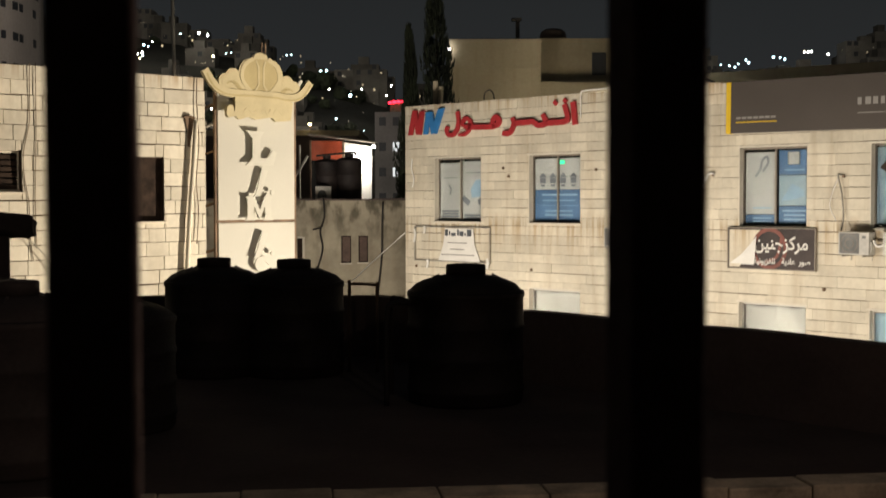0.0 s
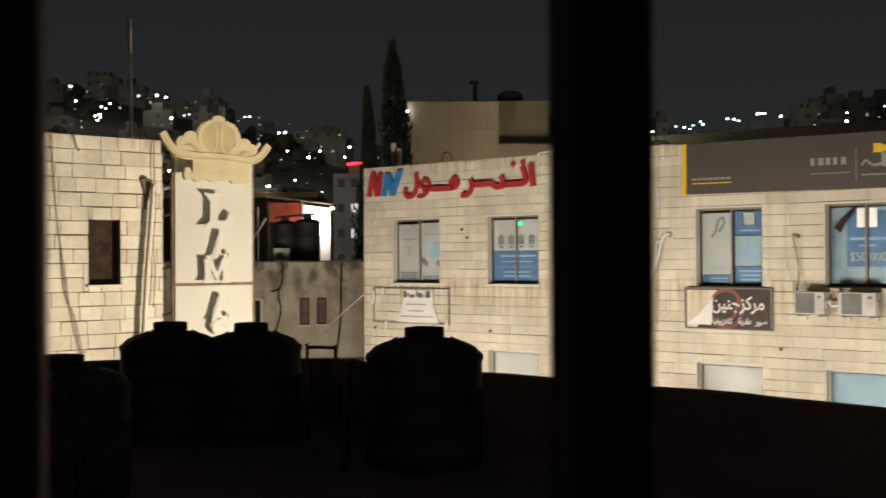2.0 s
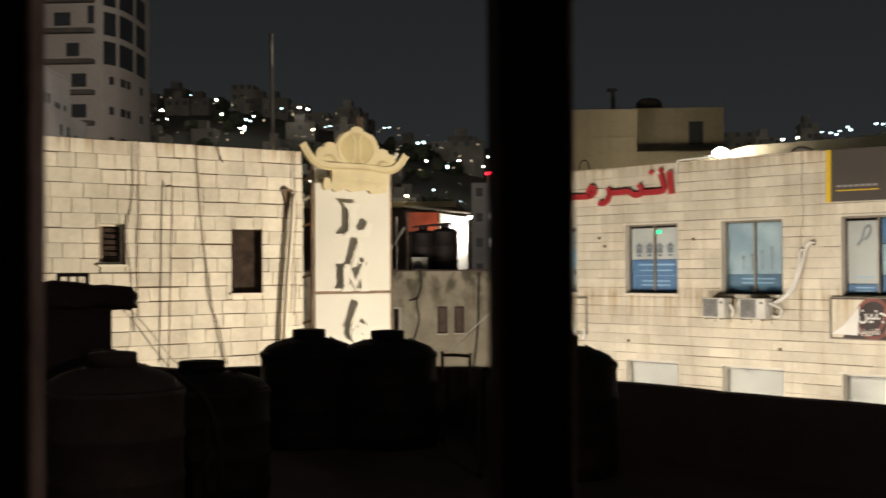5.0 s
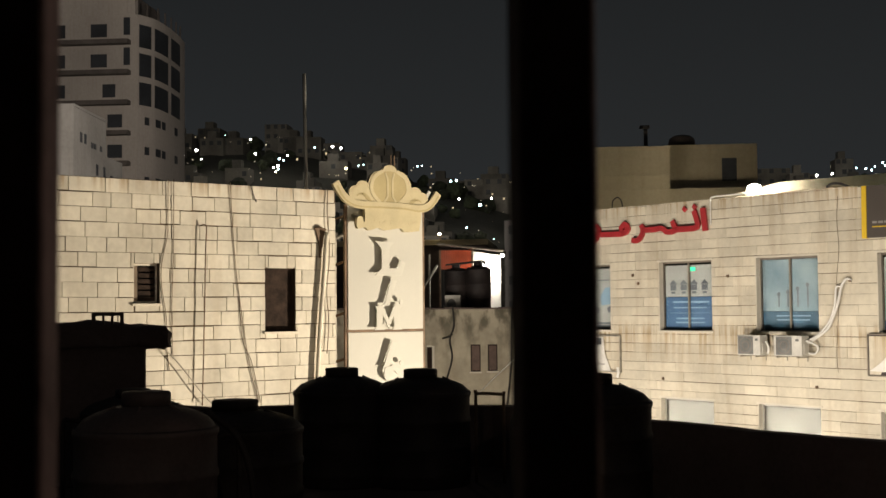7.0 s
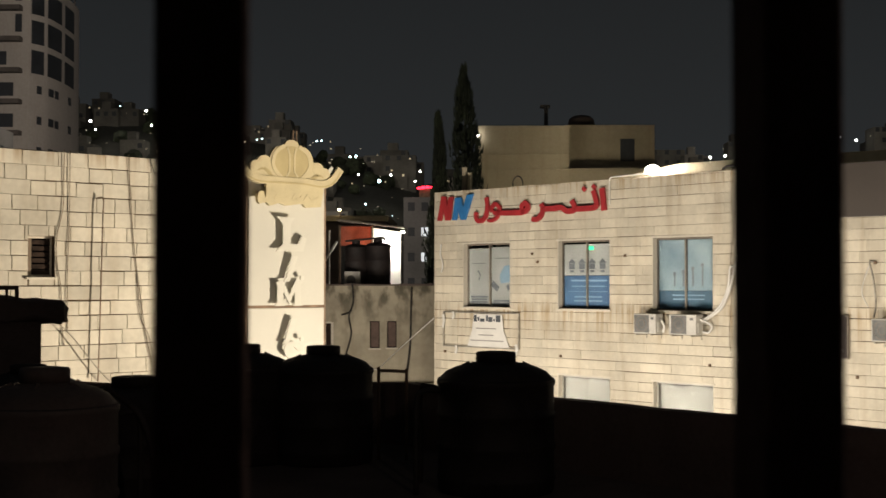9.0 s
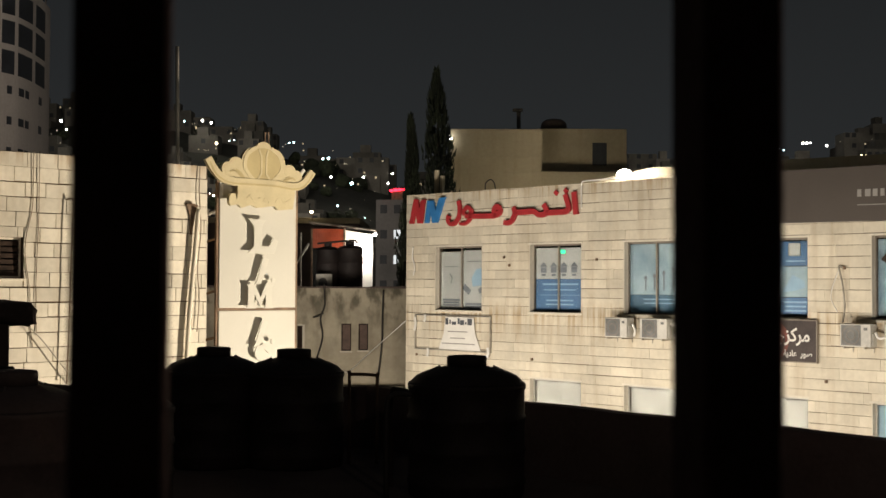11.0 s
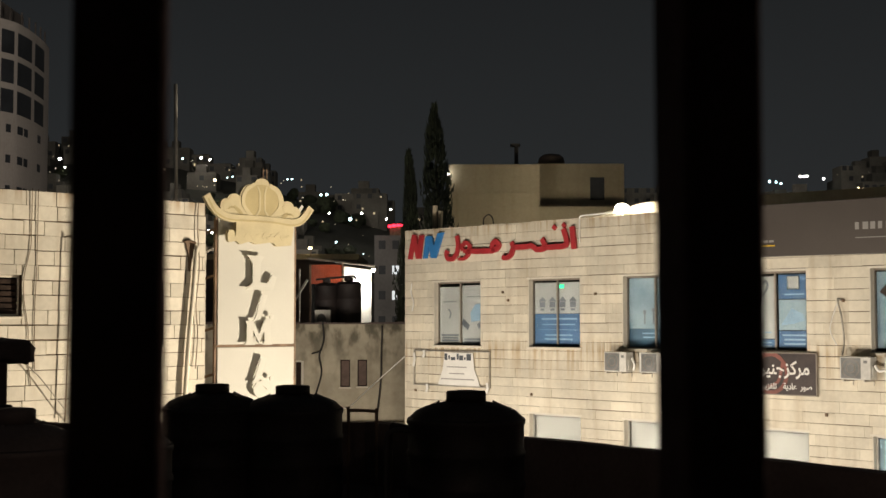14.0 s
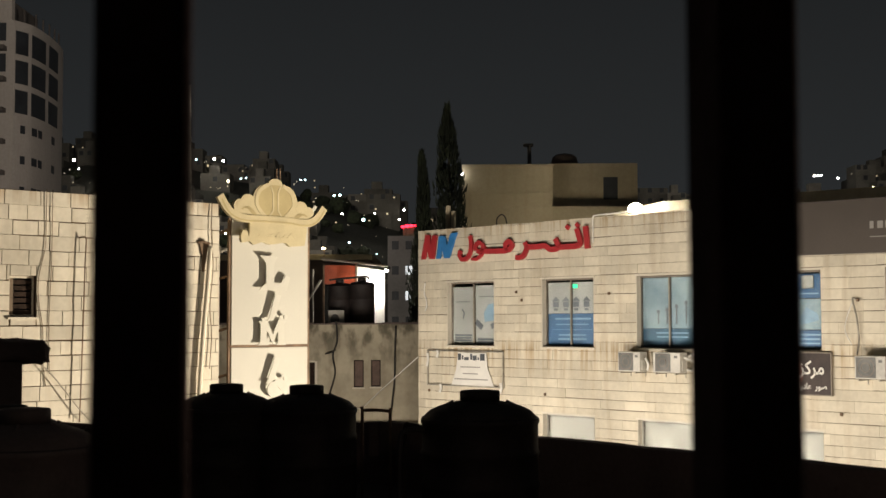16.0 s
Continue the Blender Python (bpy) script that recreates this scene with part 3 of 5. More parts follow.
def window(a, b, c, d, metal=ALU, glazing=GLASS):
    """An aluminium window set back in its opening: frame, mullion, panes, sill; gives its frame."""
    y0, y1 = 0.25, 0.29
    bm = bmesh.new()
    t = 0.042
    box(bm, a, b, y0, y1, d - t, d)
    box(bm, a, b, y0, y1, c, c + t)
    box(bm, a, a + t, y0, y1, c + t, d - t)
    box(bm, b - t, b, y0, y1, c + t, d - t)
    single = glazing is DUSTY_GLASS
    w = part("window", bm, metal, office, "dusty window in a pale frame" if single else "two-leaf window in a bronze aluminium frame")
    mid = (a + b) / 2
    if not single:
        part("mullion", boxed(mid - 0.024, mid + 0.024, y0 - 0.012, y1 - 0.002, c + t, d - t, 0.004), metal, w)
    for p, q in ((a + t, b - t),) if single else ((a + t, mid - 0.03), (mid + 0.03, b - t)):
        pane = part("pane", boxed(p, q, y0 + 0.02, y0 + 0.026, c + t, d - t), glazing, w)
        pane.visible_shadow = False
    part("sill", boxed(a - 0.03, b + 0.04, SET - 0.055, y0 - 0.001, c - 0.045, c + 0.012, 0.006), TRIM_STONE, w)
    part("jamb", boxed(a + 0.001, a + 0.02, SET - 0.034, y0 - 0.001, c + 0.013, d - 0.001), TRIM_STONE, w)
    part("lintel_edge", boxed(a - 0.05, b + 0.05, SET - 0.042, SET + 0.05, d + 0.001, d + 0.05), TRIM_STONE, w)
    w.location.y = -SET
    return w


def sheet(w, name, a, b, c, d, material, layer=0, label=""):
    """A poster or a print on it, behind the glass."""
    y = 0.296 - 0.003 * layer
    return part(name, boxed(a, b, y, y + 0.002, c, d), material, w, label)


def lines(w, a, b, z, n, material, layer=1, gap=0.07, h=0.03, seed=1):
    r = random.Random(seed)
    for k in range(n):
        inset = r.uniform(0, 0.25) * (b - a)
        sheet(w, "print_bar", a + inset / 2, b - inset / 2, z - k * gap - h, z - k * gap, material, layer)


made = [window(*o) for o in UPPER]
low = [window(*o, AC_WHITE, DUSTY_GLASS) for o in LOWER]
B, T = SILL + 0.055, HEAD - 0.055

# window with pale posters and a dark foot band
w, (a, b) = made[0], WINS[0]
m = (a + b) / 2
sheet(w, "poster", a + 0.06, m - 0.03, B, T - 0.08, PAPER, 0, "pale printed poster")
sheet(w, "poster", m + 0.03, b - 0.06, B, T - 0.05, PAPER, 0, "pale printed poster")
lines(w, a + 0.1, m - 0.1, B + 0.28, 3, INK, 1, 0.075, 0.055, 3)
lines(w, m + 0.08, b - 0.1, B + 0.17, 2, INK, 1, 0.08, 0.06, 4)
lines(w, a + 0.15, m - 0.15, T - 0.5, 1, INK, 1, 0.08, 0.025, 5)
lines(w, m + 0.1, b - 0.12, T - 0.36, 1, INK, 1, 0.08, 0.025, 6)
part("print_shape", ribbon(bmesh.new(), [(a + 0.42, T - 0.72), (a + 0.52, T - 0.85), (a + 0.46, T - 1.0)], 0.05, 0.292, 0.294), INK, w)
part("print_shape", prism(bmesh.new(), [(m + 0.36, T - 0.85), (m + 0.55, T - 0.6), (b - 0.1, T - 0.55), (b - 0.12, T - 1.05), (m + 0.4, T - 1.1)], 0.291, 0.293), BLUE_INK, w)
part("print_shape", ribbon(bmesh.new(), [(m + 0.04, T - 1.08), (m + 0.3, T - 1.27)], 0.17, 0.288, 0.290), INK, w)
part("print_shape", ribbon(bmesh.new(), [(b - 0.3, T - 1.24), (b - 0.06, T - 1.12)], 0.15, 0.288, 0.290), INK, w)

# window with a row of little house prints over a blue poster
w, (a, b) = made[1], WINS[1]
m = (a + b) / 2
mid = B + 0.86
sheet(w, "poster", a + 0.06, m - 0.03, mid, T - 0.04, PAPER, 0, "pale printed poster")
sheet(w, "poster", m + 0.03, b - 0.06, mid, T - 0.04, PAPER, 0, "pale printed poster")
sheet(w, "blue_poster", a + 0.06, b - 0.06, B, mid - 0.01, BLUE_P, 0, "blue poster with pale lettering")
for k in range(4):
    x = a + 0.24 + k * 0.36
    bm = bmesh.new()
    box(bm, x, x + 0.2, 0.290, 0.292, mid + 0.17, mid + 0.32)
    prism(bm, [(x - 0.04, mid + 0.33), (x + 0.24, mid + 0.33), (x + 0.1, mid + 0.46)], 0.290, 0.292)
    box(bm, x + 0.03, x + 0.17, 0.290, 0.292, mid + 0.08, mid + 0.14)
    part("house_print", bm, INK, w)
lines(w, a + 0.25, b - 0.2, mid - 0.12, 1, BLUE_INK, 1, 0.1, 0.045, 7)
lines(w, a + 0.3, b - 0.3, mid - 0.28, 1, BLUE_INK, 1, 0.1, 0.03, 8)
lines(w, a + 0.12, b - 0.12, mid - 0.43, 1, BLUE_INK, 1, 0.1, 0.012, 9)
lines(w, a + 0.35, b - 0.35, mid - 0.56, 2, BLUE_INK, 1, 0.11, 0.04, 10)
part("exit_light", boxed(m + 0.06, m + 0.22, 0.262, 0.268, T - 0.20, T - 0.10), GREEN, w, "small green light")

# window with an ice-blue poster of dropped lines
w, (a, b) = made[2], WINS[2]
m = (a + b) / 2
sheet(w, "poster", a + 0.06, m - 0.03, B + 0.46, T, PAPER_B, 0, "cloudy ice-blue poster")
sheet(w, "poster", m + 0.03, b - 0.06, B + 0.46, T, PAPER_B, 0, "cloudy ice-blue poster")
sheet(w, "blue_poster", a + 0.06, b - 0.06, B, B + 0.45, TEAL_P, 0, "deep teal poster foot")
for k, (x, h) in enumerate(((a + 0.55, 0.38), (a + 0.82, 0.43), (a + 1.11, 0.51), (a + 1.40, 0.60))):
    part("print_shape", boxed(x - 0.022, x + 0.022, 0.290, 0.292, B + 0.57, B + 0.48 + h), INK, w)
    part("print_shape", prism(bmesh.new(), [(x + 0.05 * math.cos(t), B + 0.50 + h + 0.055 * math.sin(t)) for t in [math.pi * i / 5 for i in range(10)]], 0.285, 0.287), INK, w)
lines(w, a + 0.4, b - 0.3, B + 0.36, 2, BLUE_INK, 1, 0.1, 0.03, 12)

# window with a pale leaf and a blue leaf
w, (a, b) = made[3], WINS[3]
m = a + 0.93
sheet(w, "poster", a + 0.06, m - 0.04, B + 0.24, T - 0.05, PAPER, 0, "pale poster with a grey drawing")
sheet(w, "blue_poster", a + 0.06, m - 0.04, B + 0.02, B + 0.22, BLUE_P, 0, "blue poster foot")
sheet(w, "blue_poster", m + 0.02, b - 0.06, T - 0.58, T - 0.02, BLUE_P, 0, "blue poster")
sheet(w, "poster", m + 0.02, b - 0.06, B + 0.44, T - 0.6, PAPER_B, 0, "pale blue picture")
sheet(w, "blue_poster", m + 0.02, b - 0.06, B + 0.02, B + 0.42, BLUE_P, 0, "blue poster foot")
part("print_shape", boxed(m + 0.26, m + 0.56, 0.290, 0.292, T - 0.36, T - 0.06, 0.03), PAPER, w)
lines(w, m + 0.1, b - 0.1, T - 0.46, 1, BLUE_INK, 1, 0.1, 0.03, 20)
lines(w, m + 0.1, b - 0.1, B + 0.34, 3, BLUE_INK, 1, 0.1, 0.04, 21)
lines(w, a + 0.18, m - 0.1, B + 0.4, 1, BLUE_INK, 1, 0.1, 0.03, 22)
lines(w, a + 0.18, m - 0.1, B + 0.16, 2, BLUE_INK, 1, 0.08, 0.03, 23)
part("print_shape", ribbon(bmesh.new(), curve_pts([(a + 0.32, T - 0.62), (a + 0.45, T - 0.45), (a + 0.5, T - 0.25), (a + 0.62, T - 0.16), (a + 0.66, T - 0.3), (a + 0.52, T - 0.5)]), 0.06, 0.290, 0.292), INK, w)
part("print_shape", prism(bmesh.new(), [(m + 0.08, B + 0.55), (m + 0.36, B + 0.95), (m + 0.66, B + 0.8), (m + 0.68, B + 0.66), (m + 0.4, B + 0.58)], 0.290, 0.292), BLUE_INK, w)

# window with a blue price poster and a torn cloth
w, (a, b) = made[4], WINS[4]
m = (a + b) / 2
sheet(w, "poster", a + 0.06, m - 0.03, B + 0.05, T - 0.02, PAPER_B, 0, "cloudy pale blue sheet")
sheet(w, "poster", m + 0.03, b - 0.06, B + 0.05, T - 0.02, PAPER_B, 0, "cloudy pale blue sheet")
sheet(w, "blue_poster", a + 0.43, b - 0.34, B + 0.42, T - 0.1, BLUE_P, 1, "blue poster with white figures")
part("paper", boxed(m - 0.23, m - 0.05, 0.285, 0.287, T - 0.46, T - 0.05), WHITE_P, w)
part("paper", boxed(m + 0.05, m + 0.23, 0.285, 0.287, T - 0.46, T - 0.05), WHITE_P, w)
words("figures", "$50 000", 0.27, pose(m + 0.02, 0.284, B + 0.55, 90, 0, 0), PAPER, w, wide=0.95)
lines(w, a + 0.5, b - 0.45, T - 0.68, 1, BLUE_INK, 3, 0.12, 0.06, 31)
lines(w, a + 0.7, b - 0.7, T - 0.84, 1, BLUE_INK, 3, 0.12, 0.04, 32)
lines(w, a + 0.4, b - 0.3, B + 0.36, 1, BLUE_INK, 3, 0.12, 0.03, 33)
part("torn_cloth", prism(bmesh.new(), [(a + 0.17, T - 0.46), (a + 0.33, T - 0.58), (a + 0.46, T - 0.33), (a + 0.72, T - 0.03), (a + 0.62, T - 0.02), (a + 0.36, T - 0.26)], 0.20, 0.205), SHUTTER, w, "torn dark cloth hanging at the corner")
part("torn_cloth", prism(bmesh.new(), [(b - 0.32, T - 0.02), (b - 0.08, T - 0.02), (b - 0.06, T - 0.2), (b - 0.16, T - 0.12)], 0.20, 0.205), SHUTTER, w, "torn dark cloth hanging at the corner")

# lower windows: curtains and a blue blind
for k, w in enumerate(low):
    a, b = WINS[k + 1]
    if k == 3:
        sheet(w, "blind", a + 0.06, b - 0.06, 5.72, 7.46, BLUE_BLIND, 0, "pale blue blind")
        continue
    bm = bmesh.new()
    n = 22
    for i in range(n):
        x = a + 0.06 + (b - a - 0.12) * i / n
        x2 = a + 0.06 + (b - a - 0.12) * (i + 1) / n
        y = 0.33 + 0.006 * math.sin(i * 1.3 + k)
        box(bm, x, x2, y, y + 0.01, 5.72, 7.46 + 0.01 * math.sin(i * 0.55 + k))
    part("curtain", bm, CURTAIN, w, "pale hanging curtain")


def on_wall(s, z, out=0.0):
    """A place on the office front: s along it, z up, out from the stone face."""
    return RIGHT @ pose(s, -0.036 - out, z)


# ---- signs on the office front ----
# red and blue raised shapes
sign = thing("raised_sign", on_wall(0.2, 11.9), "red and blue raised plastic sign shapes on the stone parapet", "sign")
y0, y1 = -0.075, -0.01


def stroke(pts, w, material, taper=1.0):
    part("sign_shape", ribbon(bmesh.new(), curve_pts([(x - 0.2, z - 11.9) for x, z in pts], 5) if len(pts) > 2 else [(x - 0.2, z - 11.9) for x, z in pts], w, y0, y1, taper), material, sign)


part("sign_shape", prism(bmesh.new(), [(0.0, 0), (0.17, 0), (0.26, 0.38), (0.36, 0), (0.55, 0), (0.68, 0.70), (0.50, 0.70), (0.44, 0.40), (0.37, 0.72), (0.20, 0.74)], y0, y1), RED, sign)
part("sign_shape", prism(bmesh.new(), [(0.66, 0), (0.82, 0), (0.90, 0.36), (1.00, 0.0), (1.20, 0.0), (1.53, 0.74), (1.28, 0.72), (1.13, 0.36), (1.03, 0.66), (0.78, 0.66)], y0, y1), BLUE, sign)
stroke([(2.27, 12.51), (2.32, 12.27), (2.27, 12.02), (2.12, 11.86), (1.93, 11.85), (1.84, 11.98), (1.88, 12.1)], 0.13, RED)
stroke([(2.52, 12.08), (2.49, 12.21), (2.66, 12.3), (2.81, 12.18), (2.74, 12.04), (2.55, 12.07)], 0.12, RED)
stroke([(2.78, 12.15), (2.72, 11.94), (2.52, 11.83), (2.32, 11.84)], 0.12, RED, 0.7)
stroke([(2.72, 12.05), (3.01, 12.03), (3.45, 12.02), (3.71, 12.03), (3.68, 12.18), (3.82, 12.28), (3.93, 12.16), (3.82, 12.05), (3.69, 12.04)], 0.15, RED)
stroke([(4.07, 11.83), (4.22, 11.80), (4.39, 11.88), (4.48, 12.08), (4.42, 12.23)], 0.14, RED)
stroke([(4.51, 12.08), (4.91, 12.08), (5.17, 12.09), (5.39, 11.98), (5.65, 12.04), (5.54, 12.27)], 0.15, RED)
stroke([(5.65, 12.03), (6.01, 12.03), (6.3, 12.04), (6.42, 12.14), (6.3, 12.5)], 0.15, RED)
stroke([(6.60, 12.55), (6.67, 11.95)], 0.16, RED)
for x, z in ((5.98, 12.56), (6.32, 12.6)):
    part("sign_shape", prism(bmesh.new(), [(x - 0.28, z - 11.9), (x - 0.2, z - 11.98), (x - 0.12, z - 11.9), (x - 0.2, z - 11.82)], y0, y1), RED, sign)

# long dark grey panel with a yellow end
sign = thing("shop_sign", on_wall(11.35, 11.53) @ pose(0, 0, 0, 0, 0.5, 0), "long dark grey sign panel with a yellow end strip", "sign")
part("panel", boxed(0.13, 5.46, -0.10, -0.002, 0, 1.21, 0.006), GREY_SIGN, sign)
part("end_strip", boxed(0, 0.128, -0.11, -0.002, -0.01, 1.21, 0.006), YELLOW, sign, "yellow end strip")
for k in range(5):
    x = 3.36 + k * 0.18
    part("sign_shape", boxed(x, x + (0.09, 0.13, 0.11, 0.09, 0.12)[k], -0.112, -0.101, 0.54, 0.70), SIGN_TEXT, sign)
part("divider", boxed(4.42, 4.435, -0.112, -0.101, 0.16, 0.9), SIGN_TEXT, sign)
part("print_bar", boxed(3.36, 4.28, -0.112, -0.101, 0.35, 0.37), SIGN_TEXT, sign)
part("sign_shape", ribbon(bmesh.new(), curve_pts([(4.55, 0.5), (4.65, 0.6), (4.8, 0.5), (5.02, 0.52)]), 0.05, -0.112, -0.101), SIGN_TEXT, sign)
part("sign_shape", boxed(5.0, 5.27, -0.116, -0.101, 0.46, 0.76, 0.006), SIGN_TEXT, sign)
part("sign_shape", boxed(4.82, 5.02, -0.120, -0.101, 0.76, 0.96, 0.008), YELLOW, sign, "yellow square")
part("sign_shape", boxed(5.0, 5.14, -0.119, -0.101, 0.78, 0.92, 0.007), YELLOW, sign, "yellow square")
part("print_bar", boxed(4.55, 5.27, -0.112, -0.101, 0.28, 0.31), SIGN_TEXT, sign)
for k in range(7):
    part("print_bar", boxed(0.28 + k * 0.155, 0.40 + k * 0.155, -0.112, -0.101, 0.33, 0.38), SIGN_TEXT, sign)
part("print_bar", boxed(0.28, 1.36, -0.112, -0.101, 0.24, 0.265), YELLOW, sign, "thin yellow rule")

# brown banner with a peeled corner
sign = thing("banner_sign", on_wall(11.42, 8.36), "dark brown banner sign with its corner peeled and torn", "sign")
part("panel", boxed(0, 2.26, -0.05, -0.002, 0, 0.93, 0.004), BROWN_SIGN, sign)
bm = bmesh.new()
for a, b, c, d in ((-0.02, 2.28, 0.93, 0.955), (-0.02, 2.28, -0.025, 0), (-0.03, -0.002, 0, 0.93), (2.262, 2.285, 0, 0.93)):
    box(bm, a, b, -0.07, -0.002, c, d)
part("sign_frame", bm, ALU, sign)
part("bare_backing", prism(bmesh.new(), [(0.02, 0.02), (0.3, 0.02), (0.86, 0.9), (0.02, 0.9)], -0.055, -0.051), STONE, sign, "bare stone where the banner is gone")
part("peeled_corner", prism(bmesh.new(), [(0.05, 0.1), (0.72, 0.08), (0.78, 0.75), (0.6, 0.55), (0.35, 0.3)], -0.10, -0.095), WHITE_P, sign, "curled white back of the banner")
ring = [(1.1 + 0.42 * math.cos(t), 0.47 + 0.44 * math.sin(t)) for t in [2 * math.pi * k / 26 for k in range(27)]]
part("ring_print", ribbon(bmesh.new(), ring, 0.09, -0.058, -0.051), BROWN_RED, sign, "maroon ring print")
part("ring_print", ribbon(bmesh.new(), curve_pts([(1.0, 0.15), (1.3, 0.3), (1.42, 0.75)]), 0.07, -0.057, -0.0515), BROWN_RED, sign)
# lettering of the banner, in joined letter forms set from left to right
for body, x, z, size, align in (
        ("\uFEB0\uFEDB\uFEAE\uFEE3", 1.47, 0.46, 0.42, "LEFT"), ("\uFEE6\uFEF4\uFEE8\uFE9F", 1.46, 0.46, 0.42, "RIGHT"),
        ("\uFEAD\uFEEE\uFEBB", 2.16, 0.12, 0.19, "RIGHT"), ("\uFE94\uFEF3\uFEA9\uFE8E\uFECB", 1.77, 0.12, 0.19, "RIGHT"), ("\uFE94\uFEF4\uFEE7\uFEEE\uFEF3\uFEB0\uFED4\uFEE0\uFE97", 1.26, 0.12, 0.19, "RIGHT")):
    words("lettering", body, size, pose(x, -0.062, z, 90, 0, 0), WHITE_P, sign, align=align, wide=0.88, bold=0.008 if size > 0.3 else 0.003)

# frame with what is left of a white banner
sign = thing("torn_sign", on_wall(0.45, 8.16), "thin sign frame with the remains of a white banner", "sign")
bm = bmesh.new()
for a, b, c, d in ((0, 3.12, 1.0, 1.03), (0, 3.12, 0, 0.03), (0, 0.03, 0.03, 1.0), (3.09, 3.12, 0.03, 1.0)):
    box(bm, a, b, -0.06, -0.002, c, d)
part("sign_frame", bm, GALV, sign)
part("banner", prism(bmesh.new(), [(1.02, 0.04), (2.74, 0.02), (2.5, 0.52), (2.44, 0.98), (1.3, 0.98), (1.22, 0.5)], -0.04, -0.036), WHITE_P, sign, "torn white banner")
bm = bmesh.new()
for k, (a, b) in enumerate(((1.3, 1.42), (1.46, 1.52), (1.56, 1.74), (1.8, 1.88), (1.9, 2.06), (2.1, 2.16), (2.2, 2.38))):
    box(bm, a, b, -0.046, -0.041, 0.76 + 0.02 * (k % 2), 0.95 - 0.05 * (k % 3))
part("print_bar", bm, INK, sign)
for a, b, z in ((1.4, 2.2, 0.55), (1.15, 2.5, 0.2), (1.5, 2.1, 0.36)):
    part("print_bar", boxed(a, b, -0.046, -0.041, z, z + 0.03), SIGN_TEXT, sign)
for x, z, l in ((0.0, 0.55, 0.4), (0.42, 0.82, 0.22), (0.55, -0.2, 0.25), (3.0, -0.15, 0.3)):
    part("rag", ribbon(bmesh.new(), [(x, z), (x + 0.05, z + l / 2), (x + 0.02, z + l)], 0.09, -0.07, -0.062), WHITE_P, sign, "scrap of white banner")


# ---- air conditioners, pipes and lamps of the office front ----
def air_conditioner(s, z, wide=0.8, tilt=0.0):
    ac = thing("air_conditioner", on_wall(s, z) @ pose(0, 0, 0, 0, tilt, 0), "weathered white outdoor air-conditioner unit on wall brackets", "air conditioner", "air conditioners under the windows")
    part("body", boxed(0, wide, -0.40, -0.10, 0, 0.5, 0.015), AC_WHITE, ac)
    c = (wide * 0.37, 0.25)
    bm = bmesh.new()
    box(bm, c[0] - 0.23, c[0] + 0.23, -0.406, -0.401, 0.03, 0.47)
    part("fan_opening", bm, AC_GRILLE, ac)
    for r in (0.1, 0.2):
        pts = [(c[0] + r * math.cos(t), c[1] + r * math.sin(t)) for t in [2 * math.pi * k / 20 for k in range(21)]]
        part("grille_ring", ribbon(bmesh.new(), pts, 0.010, -0.412, -0.4065), ALU, ac)
    part("side_cover", boxed(wide + 0.001, wide + 0.03, -0.34, -0.18, 0.05, 0.3, 0.008), AC_WHITE, ac)
    part("badge", boxed(wide * 0.78, wide * 0.9, -0.404, -0.4005, 0.36, 0.42), AC_GRILLE, ac)
    for x in (0.1, wide - 0.13):
        bm = bmesh.new()
        box(bm, x, x + 0.03, -0.45, -0.001, -0.04, -0.001)
        box(bm, x, x + 0.02, -0.02, -0.001, -0.13, -0.041)
        part("bracket", bm, GALV, ac)
    return ac


air_conditioner(7.92, 8.76, 0.70)
air_conditioner(9.02, 8.76, 0.82)
air_conditioner(14.44, 8.76, 0.72)
air_conditioner(15.48, 8.76, 0.86)


def wall_run(name, pts, r, material, label, category, frame_m, out=0.06):
    """A pipe or cable along a wall, through (s, z) points."""
    p3 = [(s, -0.036 - (q[0] if q else out), z) for s, z, *q in pts]
    base = Vector(p3[-1])
    ob = part(name, tube(bmesh.new(), [Vector(p) - base for p in curve_pts(p3, 6)], r, 8), material, None)
    ob.matrix_world = frame_m @ pose(*base)
    return smooth(tagged(ob, label, category))


wall_run("insulated_pipe", [(10.98, 10.57, 0.0), (10.88, 10.60), (10.74, 10.42), (10.64, 10.05), (10.5, 9.7), (10.33, 9.42), (10.0, 9.2), (9.75, 9.02, 0.2)], 0.035, WHITE_P, "white insulated pipe sagging down the wall", "pipe", RIGHT)
wall_run("insulated_pipe", [(10.70, 10.42, 0.0), (10.60, 10.40), (10.55, 10.0), (10.4, 9.62), (10.1, 9.3), (9.8, 9.1, 0.2)], 0.028, WHITE_P, "white insulated pipe sagging down the wall", "pipe", RIGHT)
wall_run("insulated_pipe", [(9.85, 9.15, 0.25), (10.05, 9.0), (9.95, 8.82), (9.72, 8.9, 0.2)], 0.03, WHITE_P, "looped white insulated pipe beside the unit", "pipe", RIGHT)
wall_run("insulated_pipe", [(14.32, 10.48, 0.0), (14.24, 10.5), (14.33, 10.1), (14.38, 9.6), (14.40, 9.28, 0.2)], 0.02, GALV, "thin pipe hanging to the unit", "pipe", RIGHT)
wall_run("cable", [(14.24, 10.44), (14.1, 10.1), (14.05, 9.8), (14.2, 9.5)], 0.012, WHITE_P, "loose white cable on the wall", "cable", RIGHT)
wall_run("pipe_stub", [(8.72, 9.11, 0.3), (8.80, 8.96, 0.3), (8.74, 8.81, 0.25)], 0.03, WHITE_P, "short pipes between the two units", "pipe", RIGHT)
